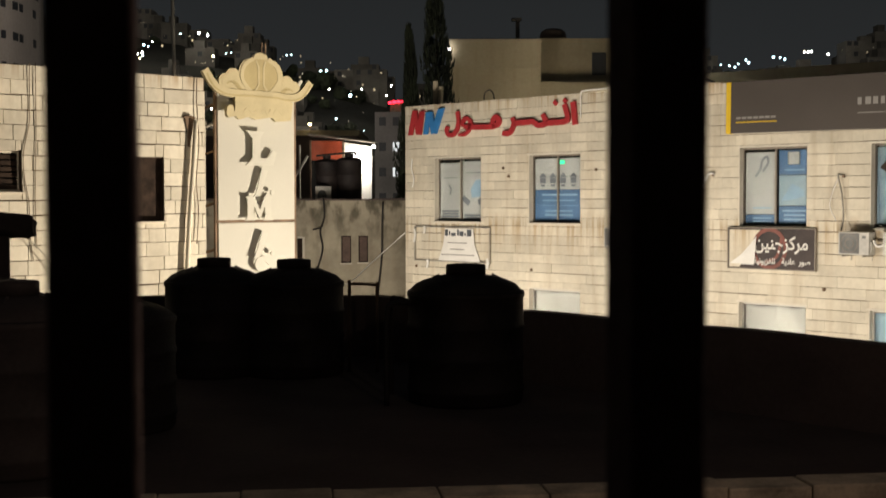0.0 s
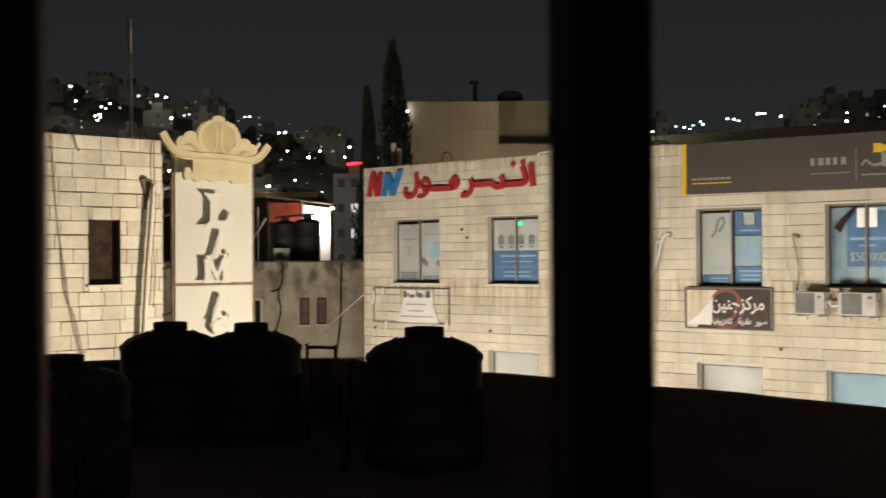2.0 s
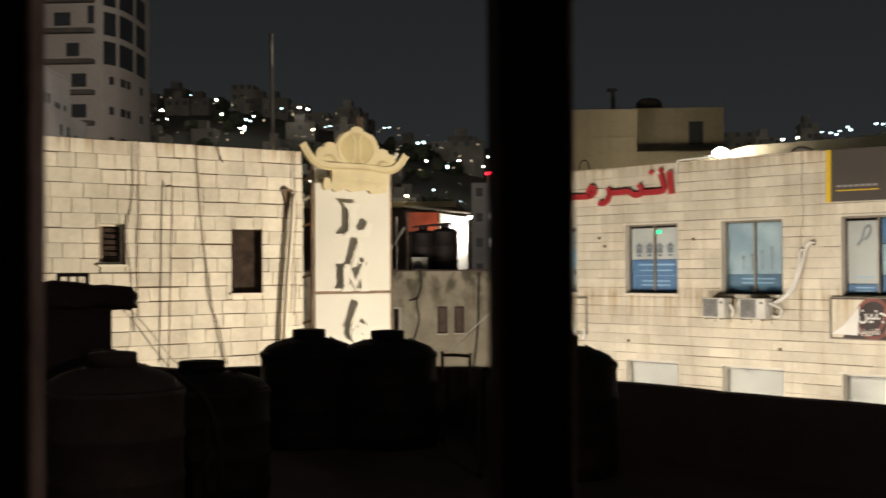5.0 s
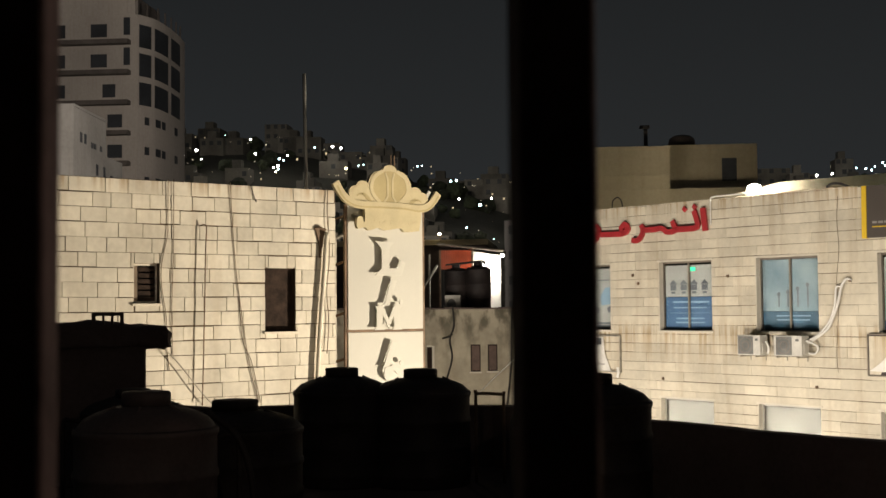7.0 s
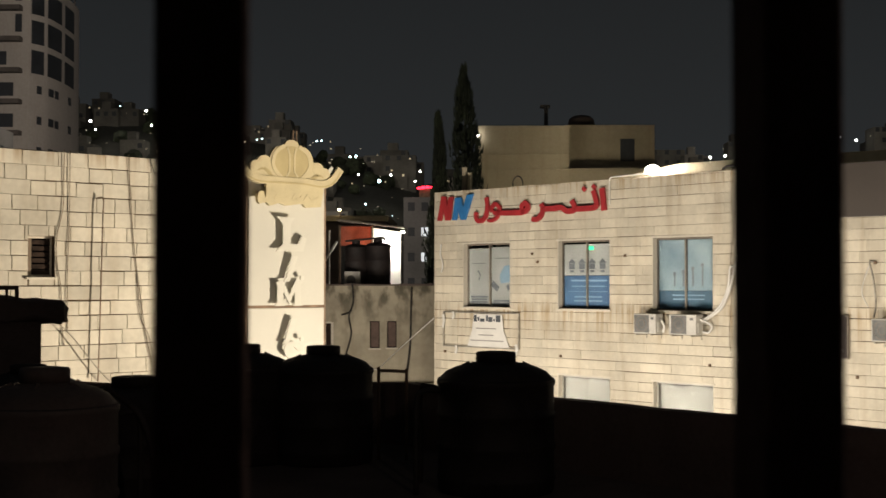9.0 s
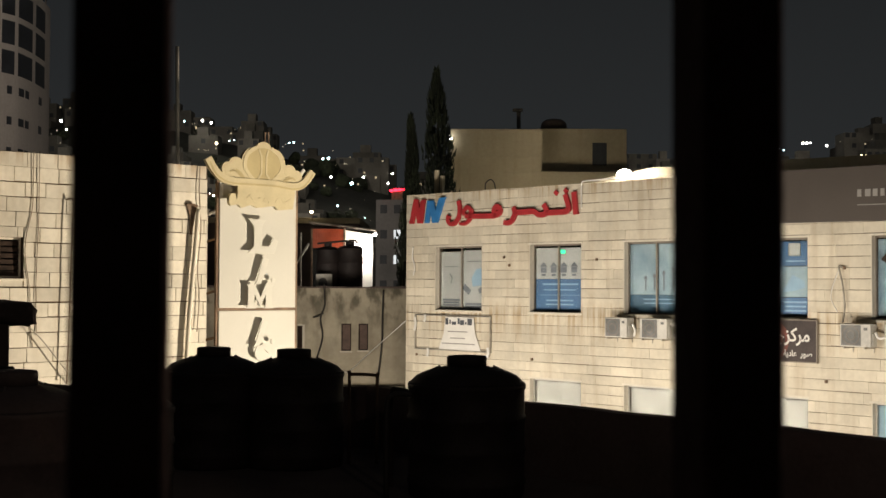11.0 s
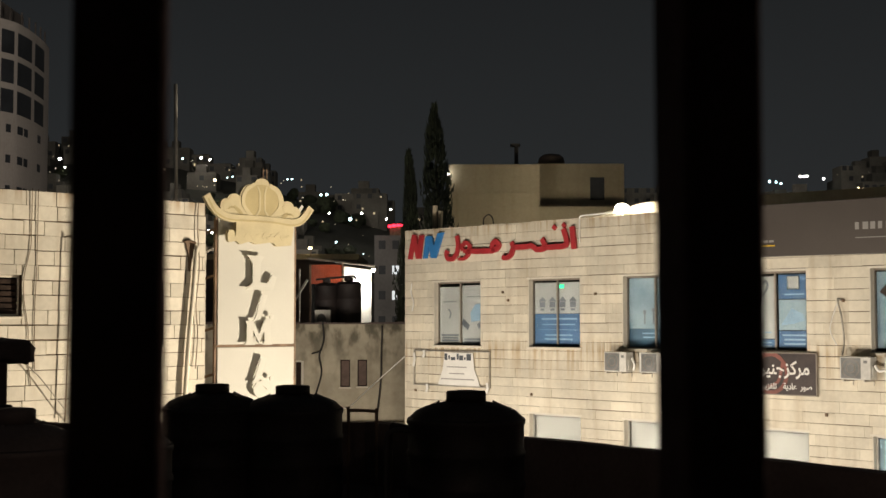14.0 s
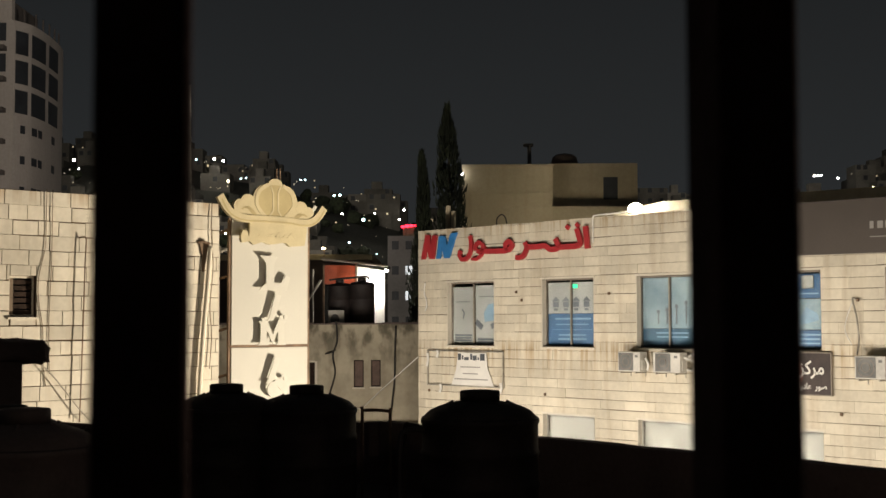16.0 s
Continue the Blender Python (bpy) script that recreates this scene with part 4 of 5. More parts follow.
wall_run("pipe_stub", [(15.22, 9.08, 0.3), (15.30, 8.96, 0.3), (15.42, 8.98, 0.25)], 0.03, WHITE_P, "short pipes between the two units", "pipe", RIGHT)
wall_run("drain_cable", [(10.66, 12.56), (10.62, 12.0), (10.66, 11.3), (10.58, 10.6), (10.62, 10.0), (10.54, 8.9), (10.57, 8.4)], 0.005, FADED, "thin faded cable down the stone", "cable", RIGHT, 0.01)
wall_run("drain_cable", [(0.35, 11.2), (0.32, 10.9), (0.42, 10.6), (0.36, 10.35)], 0.022, WHITE_P, "short white hose on the corner", "hose", RIGHT, 0.04)
for s, z in ((4.05, 10.85), (4.25, 10.62), (7.35, 10.75), (5.1, 8.05), (9.97, 8.02), (13.9, 7.94), (0.5, 8.0), (10.95, 10.56), (14.35, 10.48)):
    ob = part("wall_fixing", boxed(-0.03, 0.03, -0.05, 0.0, -0.035, 0.035, 0.01), STEEL, None)
    ob.matrix_world = on_wall(s, z)
    tagged(ob, "small rusty fixing on the stone", "fixing", "fixings on the front")

wall_run("drain_cable", [(16.93, 10.9), (16.97, 10.5), (16.90, 10.1), (16.95, 9.4), (16.92, 8.6)], 0.007, STEEL, "rusty cable and hooks at the corner of the front", "cable", RIGHT, 0.03)
wall_run("drain_cable", [(16.80, 10.4), (16.82, 9.6), (16.78, 8.8)], 0.005, STEEL, "rusty cable and hooks at the corner of the front", "cable", RIGHT, 0.03)
for s, h in ((16.75, 0.9), (16.95, 1.25)):
    wall_run("antenna_rod", [(s, 12.8 + h, -0.5), (s, 12.9, -0.5), (s, 12.41, -0.5)], 0.014, CABLE, "thin dark rod standing on the roof corner", "antenna", RIGHT)
# flood lamp on the roof edge, and a bent lamp arm
fl = thing("flood_lamp", pose(*ROOF_LAMP), "bright flood lamp standing on the roof edge", "lamp")
smooth(part("bulb", lathe(bmesh.new(), [(0.03, -0.12), (0.16, -0.10), (0.20, -0.02), (0.15, 0.07), (0.05, 0.12)], 20), FLOOD, fl, "glowing bulb"))
part("stand", boxed(-0.025, 0.025, 0.0, 0.05, -0.6, -0.1), ALU, fl)
wall_run("roof_pipe", [(8.0, 12.84, 0.03), (7.3, 12.83, 0.03), (6.95, 12.82, 0.03), (6.85, 12.77, 0.03), (6.84, 12.5, 0.03), (6.84, 12.1, 0.03)], 0.02, WHITE_P, "thin white pipe bent over the parapet", "pipe", RIGHT)
wall_run("bent_bracket", [(10.43, 12.80, 0.1), (10.6, 12.86, 0.12), (10.8, 12.84, 0.05), (10.93, 12.76, -0.1)], 0.03, CABLE, "bent dark bracket on the roof edge", "bracket", RIGHT)
wall_run("roof_hoop", [(3.1, 12.76, -0.2), (3.12, 12.98, -0.2), (3.3, 13.08, -0.2), (3.45, 12.98, -0.2), (3.5, 12.78, -0.2)], 0.018, CABLE, "thin bent hoop on the parapet", "pipe", RIGHT)
for s, h in ((0.62, 1.14), (0.86, 0.96)):
    ob = part("roof_post", boxed(-0.06, 0.06, -0.05, 0.05, 0, h, 0.01), BEIGE, None)
    ob.matrix_world = RIGHT @ pose(s, 0.6, 12.40, 0, 2, 0)
    tagged(ob, "short pale post on the roof", "post", "posts on the roof")

# street lamps and the flood on its post; the added corner fill gets a post too
for at in (*STREET, SHOP_FLOOD, CORNER_FILL):
    sl = thing("street_lamp", pose(at[0], at[1], 0.02), "street lamp on a metal pole shining up the stone fronts", "street lamp", "street lamps")
    part("pole", lathe(bmesh.new(), [(0.11, 0), (0.09, 0.4), (0.06, 0.5), (0.045, at[2] - 0.5)], 16), GALV, sl)
    part("lamp_base", lathe(bmesh.new(), [(0.05, at[2] - 0.5), (0.16, at[2] - 0.44), (0.16, at[2] - 0.38), (0.1, at[2] - 0.34)], 16), ALU, sl)
# made-up fitting for the terrace fill, out of view
wl = thing("terrace_fill_lamp", pose(*TERRACE_FILL), "small unseen lamp added to brighten the roof terrace", "lamp")
part("bracket", boxed(-0.02, 0.02, -0.6, -0.1, 0.1, 0.14), ALU, wl)
part("shade", lathe(bmesh.new(), [(0.14, 0.08), (0.14, 0.1), (0.03, 0.2)], 16), ALU, wl)

# ---- pale stone building with the tall shop sign ----
LEFT = pose(-11.50, 15.98, 0, 0, 0, 42.83)
TOP_L = 12.13
shop = thing("stone_building", LEFT, "flat-roofed building clad in pale cut stone blocks with two small windows", "building")
OPEN_L = [(6.15, 6.59, 10.11, 10.76), (8.56, 9.16, 9.61, 10.71)]
wall_l = part("wall", wall_mesh(0, 10, 0, TOP_L, 0, 0.25, OPEN_L), MORTAR, shop, "pale stone block wall")
part("side_wall", boxed(9.75, 10, 0.252, 7, 0, TOP_L - 0.02), PLASTER, shop)
part("side_wall", boxed(0, 0.25, 0.252, 7, 0, TOP_L - 0.02), PLASTER, shop)
part("back_wall", boxed(0.252, 9.748, 6.75, 7, 0, TOP_L - 0.02), PLASTER, shop)
part("roof", boxed(0.255, 9.745, 0.255, 6.745, 11.5, 11.7), CONCRETE, shop)
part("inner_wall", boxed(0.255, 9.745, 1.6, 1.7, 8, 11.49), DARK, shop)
for k, (a, b, c, d) in enumerate(OPEN_L):
    bm = bmesh.new()
    t = 0.035
    box(bm, a, b, 0.06, 0.1, d - t, d)
    box(bm, a, b, 0.06, 0.1, c, c + t)
    box(bm, a, a + t, 0.06, 0.1, c + t, d - t)
    box(bm, b - t, b, 0.06, 0.1, c + t, d - t)
    w = part("window", bm, SHUTTER if k else TRIM_STONE, shop, "small dark window with a plain frame" if k else "small louvred window in a pale frame")
    if k:
        part("leaf", boxed(a + t, b - t, 0.075, 0.09, c + t, d - t), SHUTTER, w, "dark closed leaf")
    else:
        for i in range(6):
            z = c + t + (d - c - 2 * t) * i / 6
            part("louvre", boxed(a + t + 0.07, b - t, 0.07, 0.085, z, z + 0.07), SHUTTER, w)
        part("side_rail", boxed(a + t, a + t + 0.06, 0.065, 0.09, c + t, d - t), FADED, w)
    part("sill", boxed(a - 0.04, b + 0.04, -0.07, 0.058, c - 0.04, c - 0.002, 0.005), TRIM_STONE, w)

wall_run("hanging_cable", [(6.73, 12.16, 0.02), (6.73, 11.6), (6.72, 11.22), (6.62, 10.75), (6.62, 10.4), (6.70, 9.9), (6.70, 9.5), (6.76, 9.0)], 0.007, FADED, "faded brown cable hanging down the stone wall", "cable", LEFT, 0.012)
wall_run("hanging_cable", [(6.83, 12.16, 0.02), (6.83, 11.0), (6.80, 10.0), (6.82, 9.2)], 0.006, MORTAR, "thin brown cable hanging down the stone wall", "cable", LEFT, 0.012)
wall_run("hanging_cable", [(7.87, 12.16, 0.02), (7.92, 11.4), (7.98, 10.7), (8.05, 10.2), (8.14, 9.6), (8.25, 9.0), (8.41, 8.40)], 0.007, FADED, "faded brown cable hanging down the stone wall", "cable", LEFT, 0.012)
wall_run("hanging_cable", [(8.04, 10.3), (8.10, 9.5), (8.28, 9.1), (8.45, 8.4)], 0.006, MORTAR, "thin brown cable hanging down the stone wall", "cable", LEFT, 0.012)
wall_run("hanging_cable", [(8.26, 12.14, 0.02), (8.33, 11.95), (8.38, 11.85)], 0.008, CABLE, "short loose cable end at the roof edge", "cable", LEFT, 0.012)
wall_run("vent_pipe", [(7.30, 11.40, 0.0), (7.36, 11.42, 0.08), (7.385, 11.35, 0.10), (7.37, 11.0, 0.10), (7.35, 10.0, 0.10), (7.31, 8.41, 0.10)], 0.011, STEEL, "thin rusty pipe standing off the stone wall", "pipe", LEFT)
wall_run("loose_wire", [(6.35, 9.6, 0.1), (6.8, 9.2, 0.12), (7.3, 8.6, 0.15), (7.6, 8.3, 0.2)], 0.010, GALV, "loose thin wire slanting down", "cable", LEFT)
wall_run("drain_pipe", [(9.76, 11.36, 0.08), (9.70, 10.6, 0.08), (9.61, 9.6, 0.08), (9.51, 8.0, 0.08)], 0.042, TRIM_STONE, "leaning pale drain pipe in front of the stone wall", "pipe", LEFT)
wall_run("pipe_bracket", [(9.54, 11.42, 0.0), (9.62, 11.44, 0.04), (9.74, 11.40, 0.08)], 0.022, STEEL, "rusty bracket holding the drain pipe", "bracket", LEFT)
wall_run("hanging_cable", [(9.82, 12.14, 0.02), (9.80, 11.6), (9.84, 11.0), (9.78, 10.3), (9.82, 9.8), (9.78, 9.2)], 0.009, FADED, "twisted brown cable beside the corner", "cable", LEFT, 0.04)
rust = part("rusty_angle", prism(bmesh.new(), [(-0.16, 0.02), (0.03, -0.03), (-0.01, -0.28), (-0.06, -0.52), (-0.08, -0.50), (-0.09, -0.25)], -0.03, -0.002), STEEL, None)
rust.matrix_world = LEFT @ pose(9.72, -0.034, 11.42)
tagged(rust, "short rusty steel angle at the head of the drain pipe", "bracket")
pole = part("antenna_pole", lathe(bmesh.new(), [(0.05, 0), (0.05, 0.6), (0.035, 0.65), (0.035, 2.82)], 12), AC_WHITE, None)
pole.matrix_world = pose(-4.93, 24.0, 11.68, 0, -0.9, 0)
tagged(smooth(pole), "thin metal pole standing on the flat roof", "pole")
ob = part("roof_debris", tube(bmesh.new(), curve_pts([(0, 0, 0), (0.3, 0.1, 0.5), (0.7, 0.2, 0.6), (1.1, 0.2, 0.55)]), 0.03), CABLE, None)
ob.matrix_world = pose(-5.9, 23.9, 11.69)
tagged(ob, "dark bent scrap lying on the roof", "scrap")

# ---- the tall white sign with a crown ----
SIGN = pose(-4.045, 23.45, -0.65, 0, 0, 39.1) @ Matrix.Diagonal((1.06, 1.06, 1.06, 1))
tall = thing("tall_shop_sign", SIGN @ pose(0.775, 0, 0.02), "tall white sign with raised white shapes under a cream-gold crown", "sign")
OFF = -0.775
SHIFT = OFF - 0.10
part("panel", boxed(OFF, OFF + 1.55, 0, 0.08, 9.655, 11.86, 0.008), PANEL, tall)
part("panel", boxed(OFF, OFF + 1.55, 0, 0.08, 4.2, 9.605, 0.008), PANEL, tall)
part("seam_strip", boxed(OFF - 0.03, OFF + 1.57, 0.005, 0.075, 9.607, 9.653), STEEL, tall, "rusty seam strip")
for x in (OFF - 0.048, OFF + 1.553):
    part("post", boxed(x, x + 0.045, 0.02, 0.075, 0, 11.85), STEEL, tall)
for z in (11.4, 10.6, 9.7, 8.9):
    part("tie_bar", tube(bmesh.new(), [(OFF - 0.42, 0.9, z), (OFF - 0.03, 0.06, z + 0.25)], 0.025), STEEL, tall)


def raised(pts, w, y0=-0.100, y1=-0.075, rounded=False):
    p = [(x + OFF - 0.05, z - 0.065) for x, z in pts]
    part("raised_shape", ribbon(bmesh.new(), curve_pts(p, 5) if rounded else p, w, y0, y1), LETTER, tall)


def raised_face(pts, y0=-0.100, y1=-0.075):
    part("raised_shape", prism(bmesh.new(), [(x + OFF - 0.05, z - 0.065) for x, z in pts], y0, y1), LETTER, tall)


raised_face([(0.55, 11.28), (0.92, 11.26), (0.86, 11.18), (0.84, 11.13), (0.84, 10.80), (0.98, 10.80), (1.08, 10.94), (1.17, 10.90), (1.10, 10.67), (0.55, 10.67), (0.62, 10.74), (0.68, 10.80), (0.68, 11.13), (0.63, 11.20)])
raised_face([(0.86, 10.60), (0.99, 10.58), (0.83, 10.14), (0.70, 10.13), (0.75, 10.20)])
oval_dot = [(1.08 + 0.042 * math.cos(t), 10.20 + 0.042 * math.sin(t)) for t in [math.pi * k / 6 for k in range(12)]]
raised_face(oval_dot)
raised_face([(0.54, 10.13), (0.71, 10.13), (0.82, 9.90), (0.92, 10.13), (1.09, 10.13), (1.05, 10.07), (1.05, 9.77), (1.09, 9.71), (0.89, 9.71), (0.93, 9.77), (0.92, 9.95), (0.82, 9.73), (0.70, 9.96), (0.69, 9.77), (0.74, 9.71), (0.52, 9.71), (0.57, 9.77), (0.57, 10.07)])
raised_face([(0.86, 9.50), (0.98, 9.48), (0.81, 9.05), (0.68, 9.04), (0.73, 9.11)])
raised_face([(x, z - 1.08) for x, z in oval_dot])
raised([(1.02, 8.96), (0.92, 9.03), (0.80, 9.01), (0.76, 8.92), (0.82, 8.84), (0.93, 8.80), (1.00, 8.72), (0.95, 8.63), (0.82, 8.61), (0.73, 8.68)], 0.09, rounded=True)

crown = part("crown", ribbon(bmesh.new(), [(x + SHIFT, z) for x, z in curve_pts([(-0.25, 12.21), (-0.14, 12.04), (0.0, 11.91), (0.22, 11.84), (0.55, 11.83), (0.84, 11.83), (1.15, 11.82), (1.42, 11.80), (1.60, 11.83), (1.74, 11.93), (1.87, 12.10)], 5)], 0.135, -0.216, -0.14), CROWN, tall, "cream-gold crown relief")


def oval(cx, cz, rx, rz, y0, y1, material, name="crown_lobe", n=36, pinch=0.0):
    pts = []
    for k in range(n):
        t = 2 * math.pi * k / n
        w = rx * (1 - pinch * max(0, -math.sin(t)))
        pts.append((cx + SHIFT + w * math.cos(t), cz + rz * math.sin(t)))
    part(name, prism(bmesh.new(), pts, y0, y1), material, crown)


oval(0.63, 12.12, 0.24, 0.33, -0.198, -0.12, CROWN)
oval(1.06, 12.12, 0.24, 0.33, -0.199, -0.12, CROWN)
oval(0.845, 12.14, 0.38, 0.36, -0.200, -0.12, CROWN, pinch=0.25)
oval(0.845, 12.14, 0.35, 0.31, -0.2035, -0.2005, CROWN_D, pinch=0.25)
for dx in (-0.33, 0.33):
    part("crown_rib", ribbon(bmesh.new(), [(x + SHIFT, z) for x, z in curve_pts([(0.845 + dx * 0.55, 11.86), (0.845 + dx * 1.12, 12.08), (0.845 + dx * 1.0, 12.32), (0.845 + dx * 0.45, 12.45)], 4)], 0.07, -0.2085, -0.204), CROWN, crown)
part("crown_rib", ribbon(bmesh.new(), [(0.75 + SHIFT, 12.42), (0.80 + SHIFT, 12.3), (0.80 + SHIFT, 12.0), (0.73 + SHIFT, 11.9)], 0.035, -0.2085, -0.204), CROWN, crown)
part("crown_rib", ribbon(bmesh.new(), [(0.94 + SHIFT, 12.42), (0.90 + SHIFT, 12.3), (0.90 + SHIFT, 12.0), (0.97 + SHIFT, 11.9)], 0.035, -0.2085, -0.204), CROWN, crown)
oval(0.845, 12.47, 0.14, 0.09, -0.201, -0.12, CROWN)
for cx, sg, top in ((0.27, 1, 12.19), (1.40, -1, 12.12)):
    oval(cx, top - 0.20, 0.19, 0.21, -0.197, -0.12, CROWN)
    oval(cx - sg * 0.13, top - 0.15, 0.12, 0.13, -0.1965, -0.12, CROWN)
    oval(cx + sg * 0.03, top - 0.04, 0.14, 0.11, -0.196, -0.12, CROWN)
    oval(cx + sg * 0.02, top - 0.06, 0.11, 0.09, -0.2015, -0.1985, CROWN)
    oval(cx - sg * 0.10, top - 0.16, 0.09, 0.12, -0.2012, -0.1986, CROWN)
    for k in range(3):
        part("crown_rib", ribbon(bmesh.new(), [(x + SHIFT, z) for x, z in curve_pts([(cx + sg * (0.2 - 0.02 * k), top - 0.3), (cx + sg * (0.12 - 0.06 * k), top - 0.2 + 0.02 * k), (cx + sg * (0.02 - 0.06 * k), top - 0.14 - 0.03 * k)], 4)], 0.025, -0.205, -0.202), CROWN_D, crown)
band = [(x + SHIFT, z) for x, z in curve_pts([(0.33, 11.62), (0.31, 11.52), (0.28, 11.62), (0.19, 11.62), (0.16, 11.5), (0.2, 11.42), (0.33, 11.44), (0.42, 11.39), (0.6, 11.44), (0.75, 11.40), (1.05, 11.44), (1.15, 11.38), (1.45, 11.40)], 4)]
part("name_band", prism(bmesh.new(), band + [(1.50 + SHIFT, 11.72), (0.8 + SHIFT, 11.80), (0.33 + SHIFT, 11.78)], -0.21, -0.13), CROWN, crown)
for x, w in ((0.5, 0.3), (0.86, 0.2), (1.1, 0.32)):
    part("raised_stroke", ribbon(bmesh.new(), [(p + SHIFT, q) for p, q in curve_pts([(x, 11.5), (x + w * 0.3, 11.6), (x + w * 0.6, 11.5), (x + w, 11.58)], 4)], 0.05, -0.2145, -0.2105), CROWN, crown)
part("rim", ribbon(bmesh.new(), [(x + SHIFT, z) for x, z in curve_pts([(-0.22, 12.15), (-0.10, 11.95), (0.07, 11.84), (0.26, 11.80), (0.55, 11.80), (0.84, 11.80), (1.15, 11.79), (1.42, 11.76), (1.61, 11.79), (1.74, 11.88), (1.86, 12.05)], 4)], 0.03, -0.2195, -0.2165), CROWN_D, crown)
part("crown_prong", ribbon(bmesh.new(), [(x + SHIFT, z) for x, z in ((1.60, 11.90), (1.62, 12.02), (1.70, 12.13))], 0.075, -0.190, -0.145, 0.7), LETTER, crown)
for x in (0.95, 1.02):
    part("spike", tube(bmesh.new(), [(x + OFF, 0.1, 11.8), (x + OFF, 0.1, 12.78)], 0.012), STEEL, tall)

# ---- low building at the back, with stained plaster ----
back = thing("low_plaster_building", pose(-3, 44, 0), "low building with stained grey plaster and two small shuttered windows", "building")
OPEN_B = [(-0.39, -0.05, 7.81, 8.74), (0.20, 0.53, 7.83, 8.74), (-1.9, -1.72, 7.0, 8.66)]
part("wall", wall_mesh(-7, 4.5, 0, 9.95, 0, 0.25, OPEN_B), PLASTER, back)
part("back_wall", boxed(-7, 4.5, 6.75, 7, 0, 9.6), PLASTER, back)
part("side_wall", boxed(-7, -6.75, 0.252, 6.748, 0, 9.6), PLASTER, back)
part("side_wall", boxed(4.25, 4.5, 0.252, 6.748, 0, 9.6), PLASTER, back)
part("roof", boxed(-6.74, 4.24, 0.255, 6.745, 9.55, 9.7), CONCRETE, back)
x = -7.0
rnd = random.Random(6)
while x < 4.4:
    w = rnd.uniform(0.25, 0.7)
    part("coping_stone", boxed(x, min(x + w, 4.5), -0.02, 0.27, 9.952, 9.985 + rnd.uniform(0, 0.06), 0.01), CONCRETE, back, "crumbling dark coping")
    x += w
for a, b, c, d in OPEN_B[:2]:
    bm = bmesh.new()
    for p, q, r, s in ((a, b, d - 0.04, d), (a, b, c, c + 0.04), (a, a + 0.04, c + 0.04, d - 0.04), (b - 0.04, b, c + 0.04, d - 0.04)):
        box(bm, p, q, 0.05, 0.09, r, s)
    w = part("window", bm, SHUTTER, back, "narrow shuttered window")
    part("shutter", boxed(a + 0.04, b - 0.04, 0.06, 0.08, c + 0.04, d - 0.04), mat("faded_brown_shutter", (0.13, 0.08, 0.06), 0.7, 0.2, 5, 40, 0.1), w)
    part("sill", boxed(a - 0.04, b + 0.04, -0.05, 0.048, c - 0.05, c - 0.002), TRIM_STONE, w)
w = part("door_frame", box(boxed(-1.72, -1.64, -0.01, 0.1, 7.0, 8.7), -1.9, -1.721, -0.01, 0.1, 8.662, 8.72), TRIM_STONE, back)
part("door_leaf", boxed(-1.9, -1.725, 0.08, 0.12, 7.0, 8.66), SHUTTER, w)
part("ledge", boxed(-1.5, 4.4, -0.9, -0.002, 6.3, 6.62, 0.02), WHITE_WALL, back, "pale ledge at the foot of the wall")


def hang(name, pts, r, material, label, category="cable"):
    base = Vector(pts[-1])
    ob = part(name, tube(bmesh.new(), [Vector(p) - base for p in curve_pts(pts, 6)], r, 6), material, None)
    ob.matrix_world = pose(*base)
    return tagged(smooth(ob), label, category)


hang("hanging_cable", [(-4.0, 43.9, 10.1), (-3.95, 43.9, 9.4), (-4.1, 43.92, 8.9), (-4.02, 43.9, 8.3), (-4.2, 43.9, 7.6), (-4.35, 43.9, 7.0)], 0.03, CABLE, "black cable drooping down the plaster wall")
hang("hanging_cable", [(-4.35, 43.9, 8.95), (-4.15, 43.88, 9.0), (-4.0, 43.9, 9.1)], 0.025, CABLE, "short loop of black cable")
hang("hanging_cable", [(-1.95, 43.9, 9.9), (-1.98, 43.9, 9.0), (-2.0, 43.9, 8.0), (-2.15, 43.9, 6.7)], 0.03, CABLE, "black cable down the corner of the wall")
hang("slack_rope", [(-1.05, 38.8, 8.98), (-1.7, 40.3, 8.40), (-2.45, 42.3, 7.72), (-3.05, 43.85, 7.15), (-3.25, 43.85, 7.1)], 0.017, WHITE_P, "pale rope slung between the two buildings", "rope")

hang("standing_pipe", [(-4.95, 27.0, 8.0), (-4.95, 27.0, 11.3), (-4.88, 27.0, 11.52), (-4.76, 27.0, 11.56), (-4.68, 27.0, 11.4), (-4.68, 27.0, 8.0), (-4.68, 27.0, 0.0)], 0.045, GALV, "galvanised pipe bent over behind the tall sign", "pipe")

# rooftop shed: orange sheet, white gable, tanks in front
shed = thing("rooftop_shed", pose(-3.7, 48, 9.7), "rooftop shed with orange sheeting and a lit white wall", "shed")
part("orange_sheet", boxed(-1.14, 0.098, -0.01, 0.01, 1.75, 2.46), ORANGE, shed)
for i in range(14):
    part("sheet_rib", boxed(-1.13 + 0.0885 * i, -1.09 + 0.0885 * i, -0.04, -0.011, 1.75, 2.47), ORANGE, shed)
part("white_wall", prism(bmesh.new(), [(0.1, 0.0), (1.15, 0.0), (1.16, 2.26), (0.1, 2.42)], 0.0, 0.2), WHITE_WALL, shed, "white wall lit by a lamp")
part("wall_recess", boxed(0.72, 0.95, -0.03, -0.002, 1.2, 1.75, 0.02), GALV, shed)
part("roof_sheet", prism(bmesh.new(), [(-1.2, 2.66), (1.3, 2.38), (1.3, 2.44), (-1.2, 2.73)], -0.5, 1.6), ALU, shed)
# near-black panel drawn in for the shade inside the shed
part("opening_shade", boxed(-1.14, 0.09, 0.5, 0.6, 0, 2.3), DARK, shed)
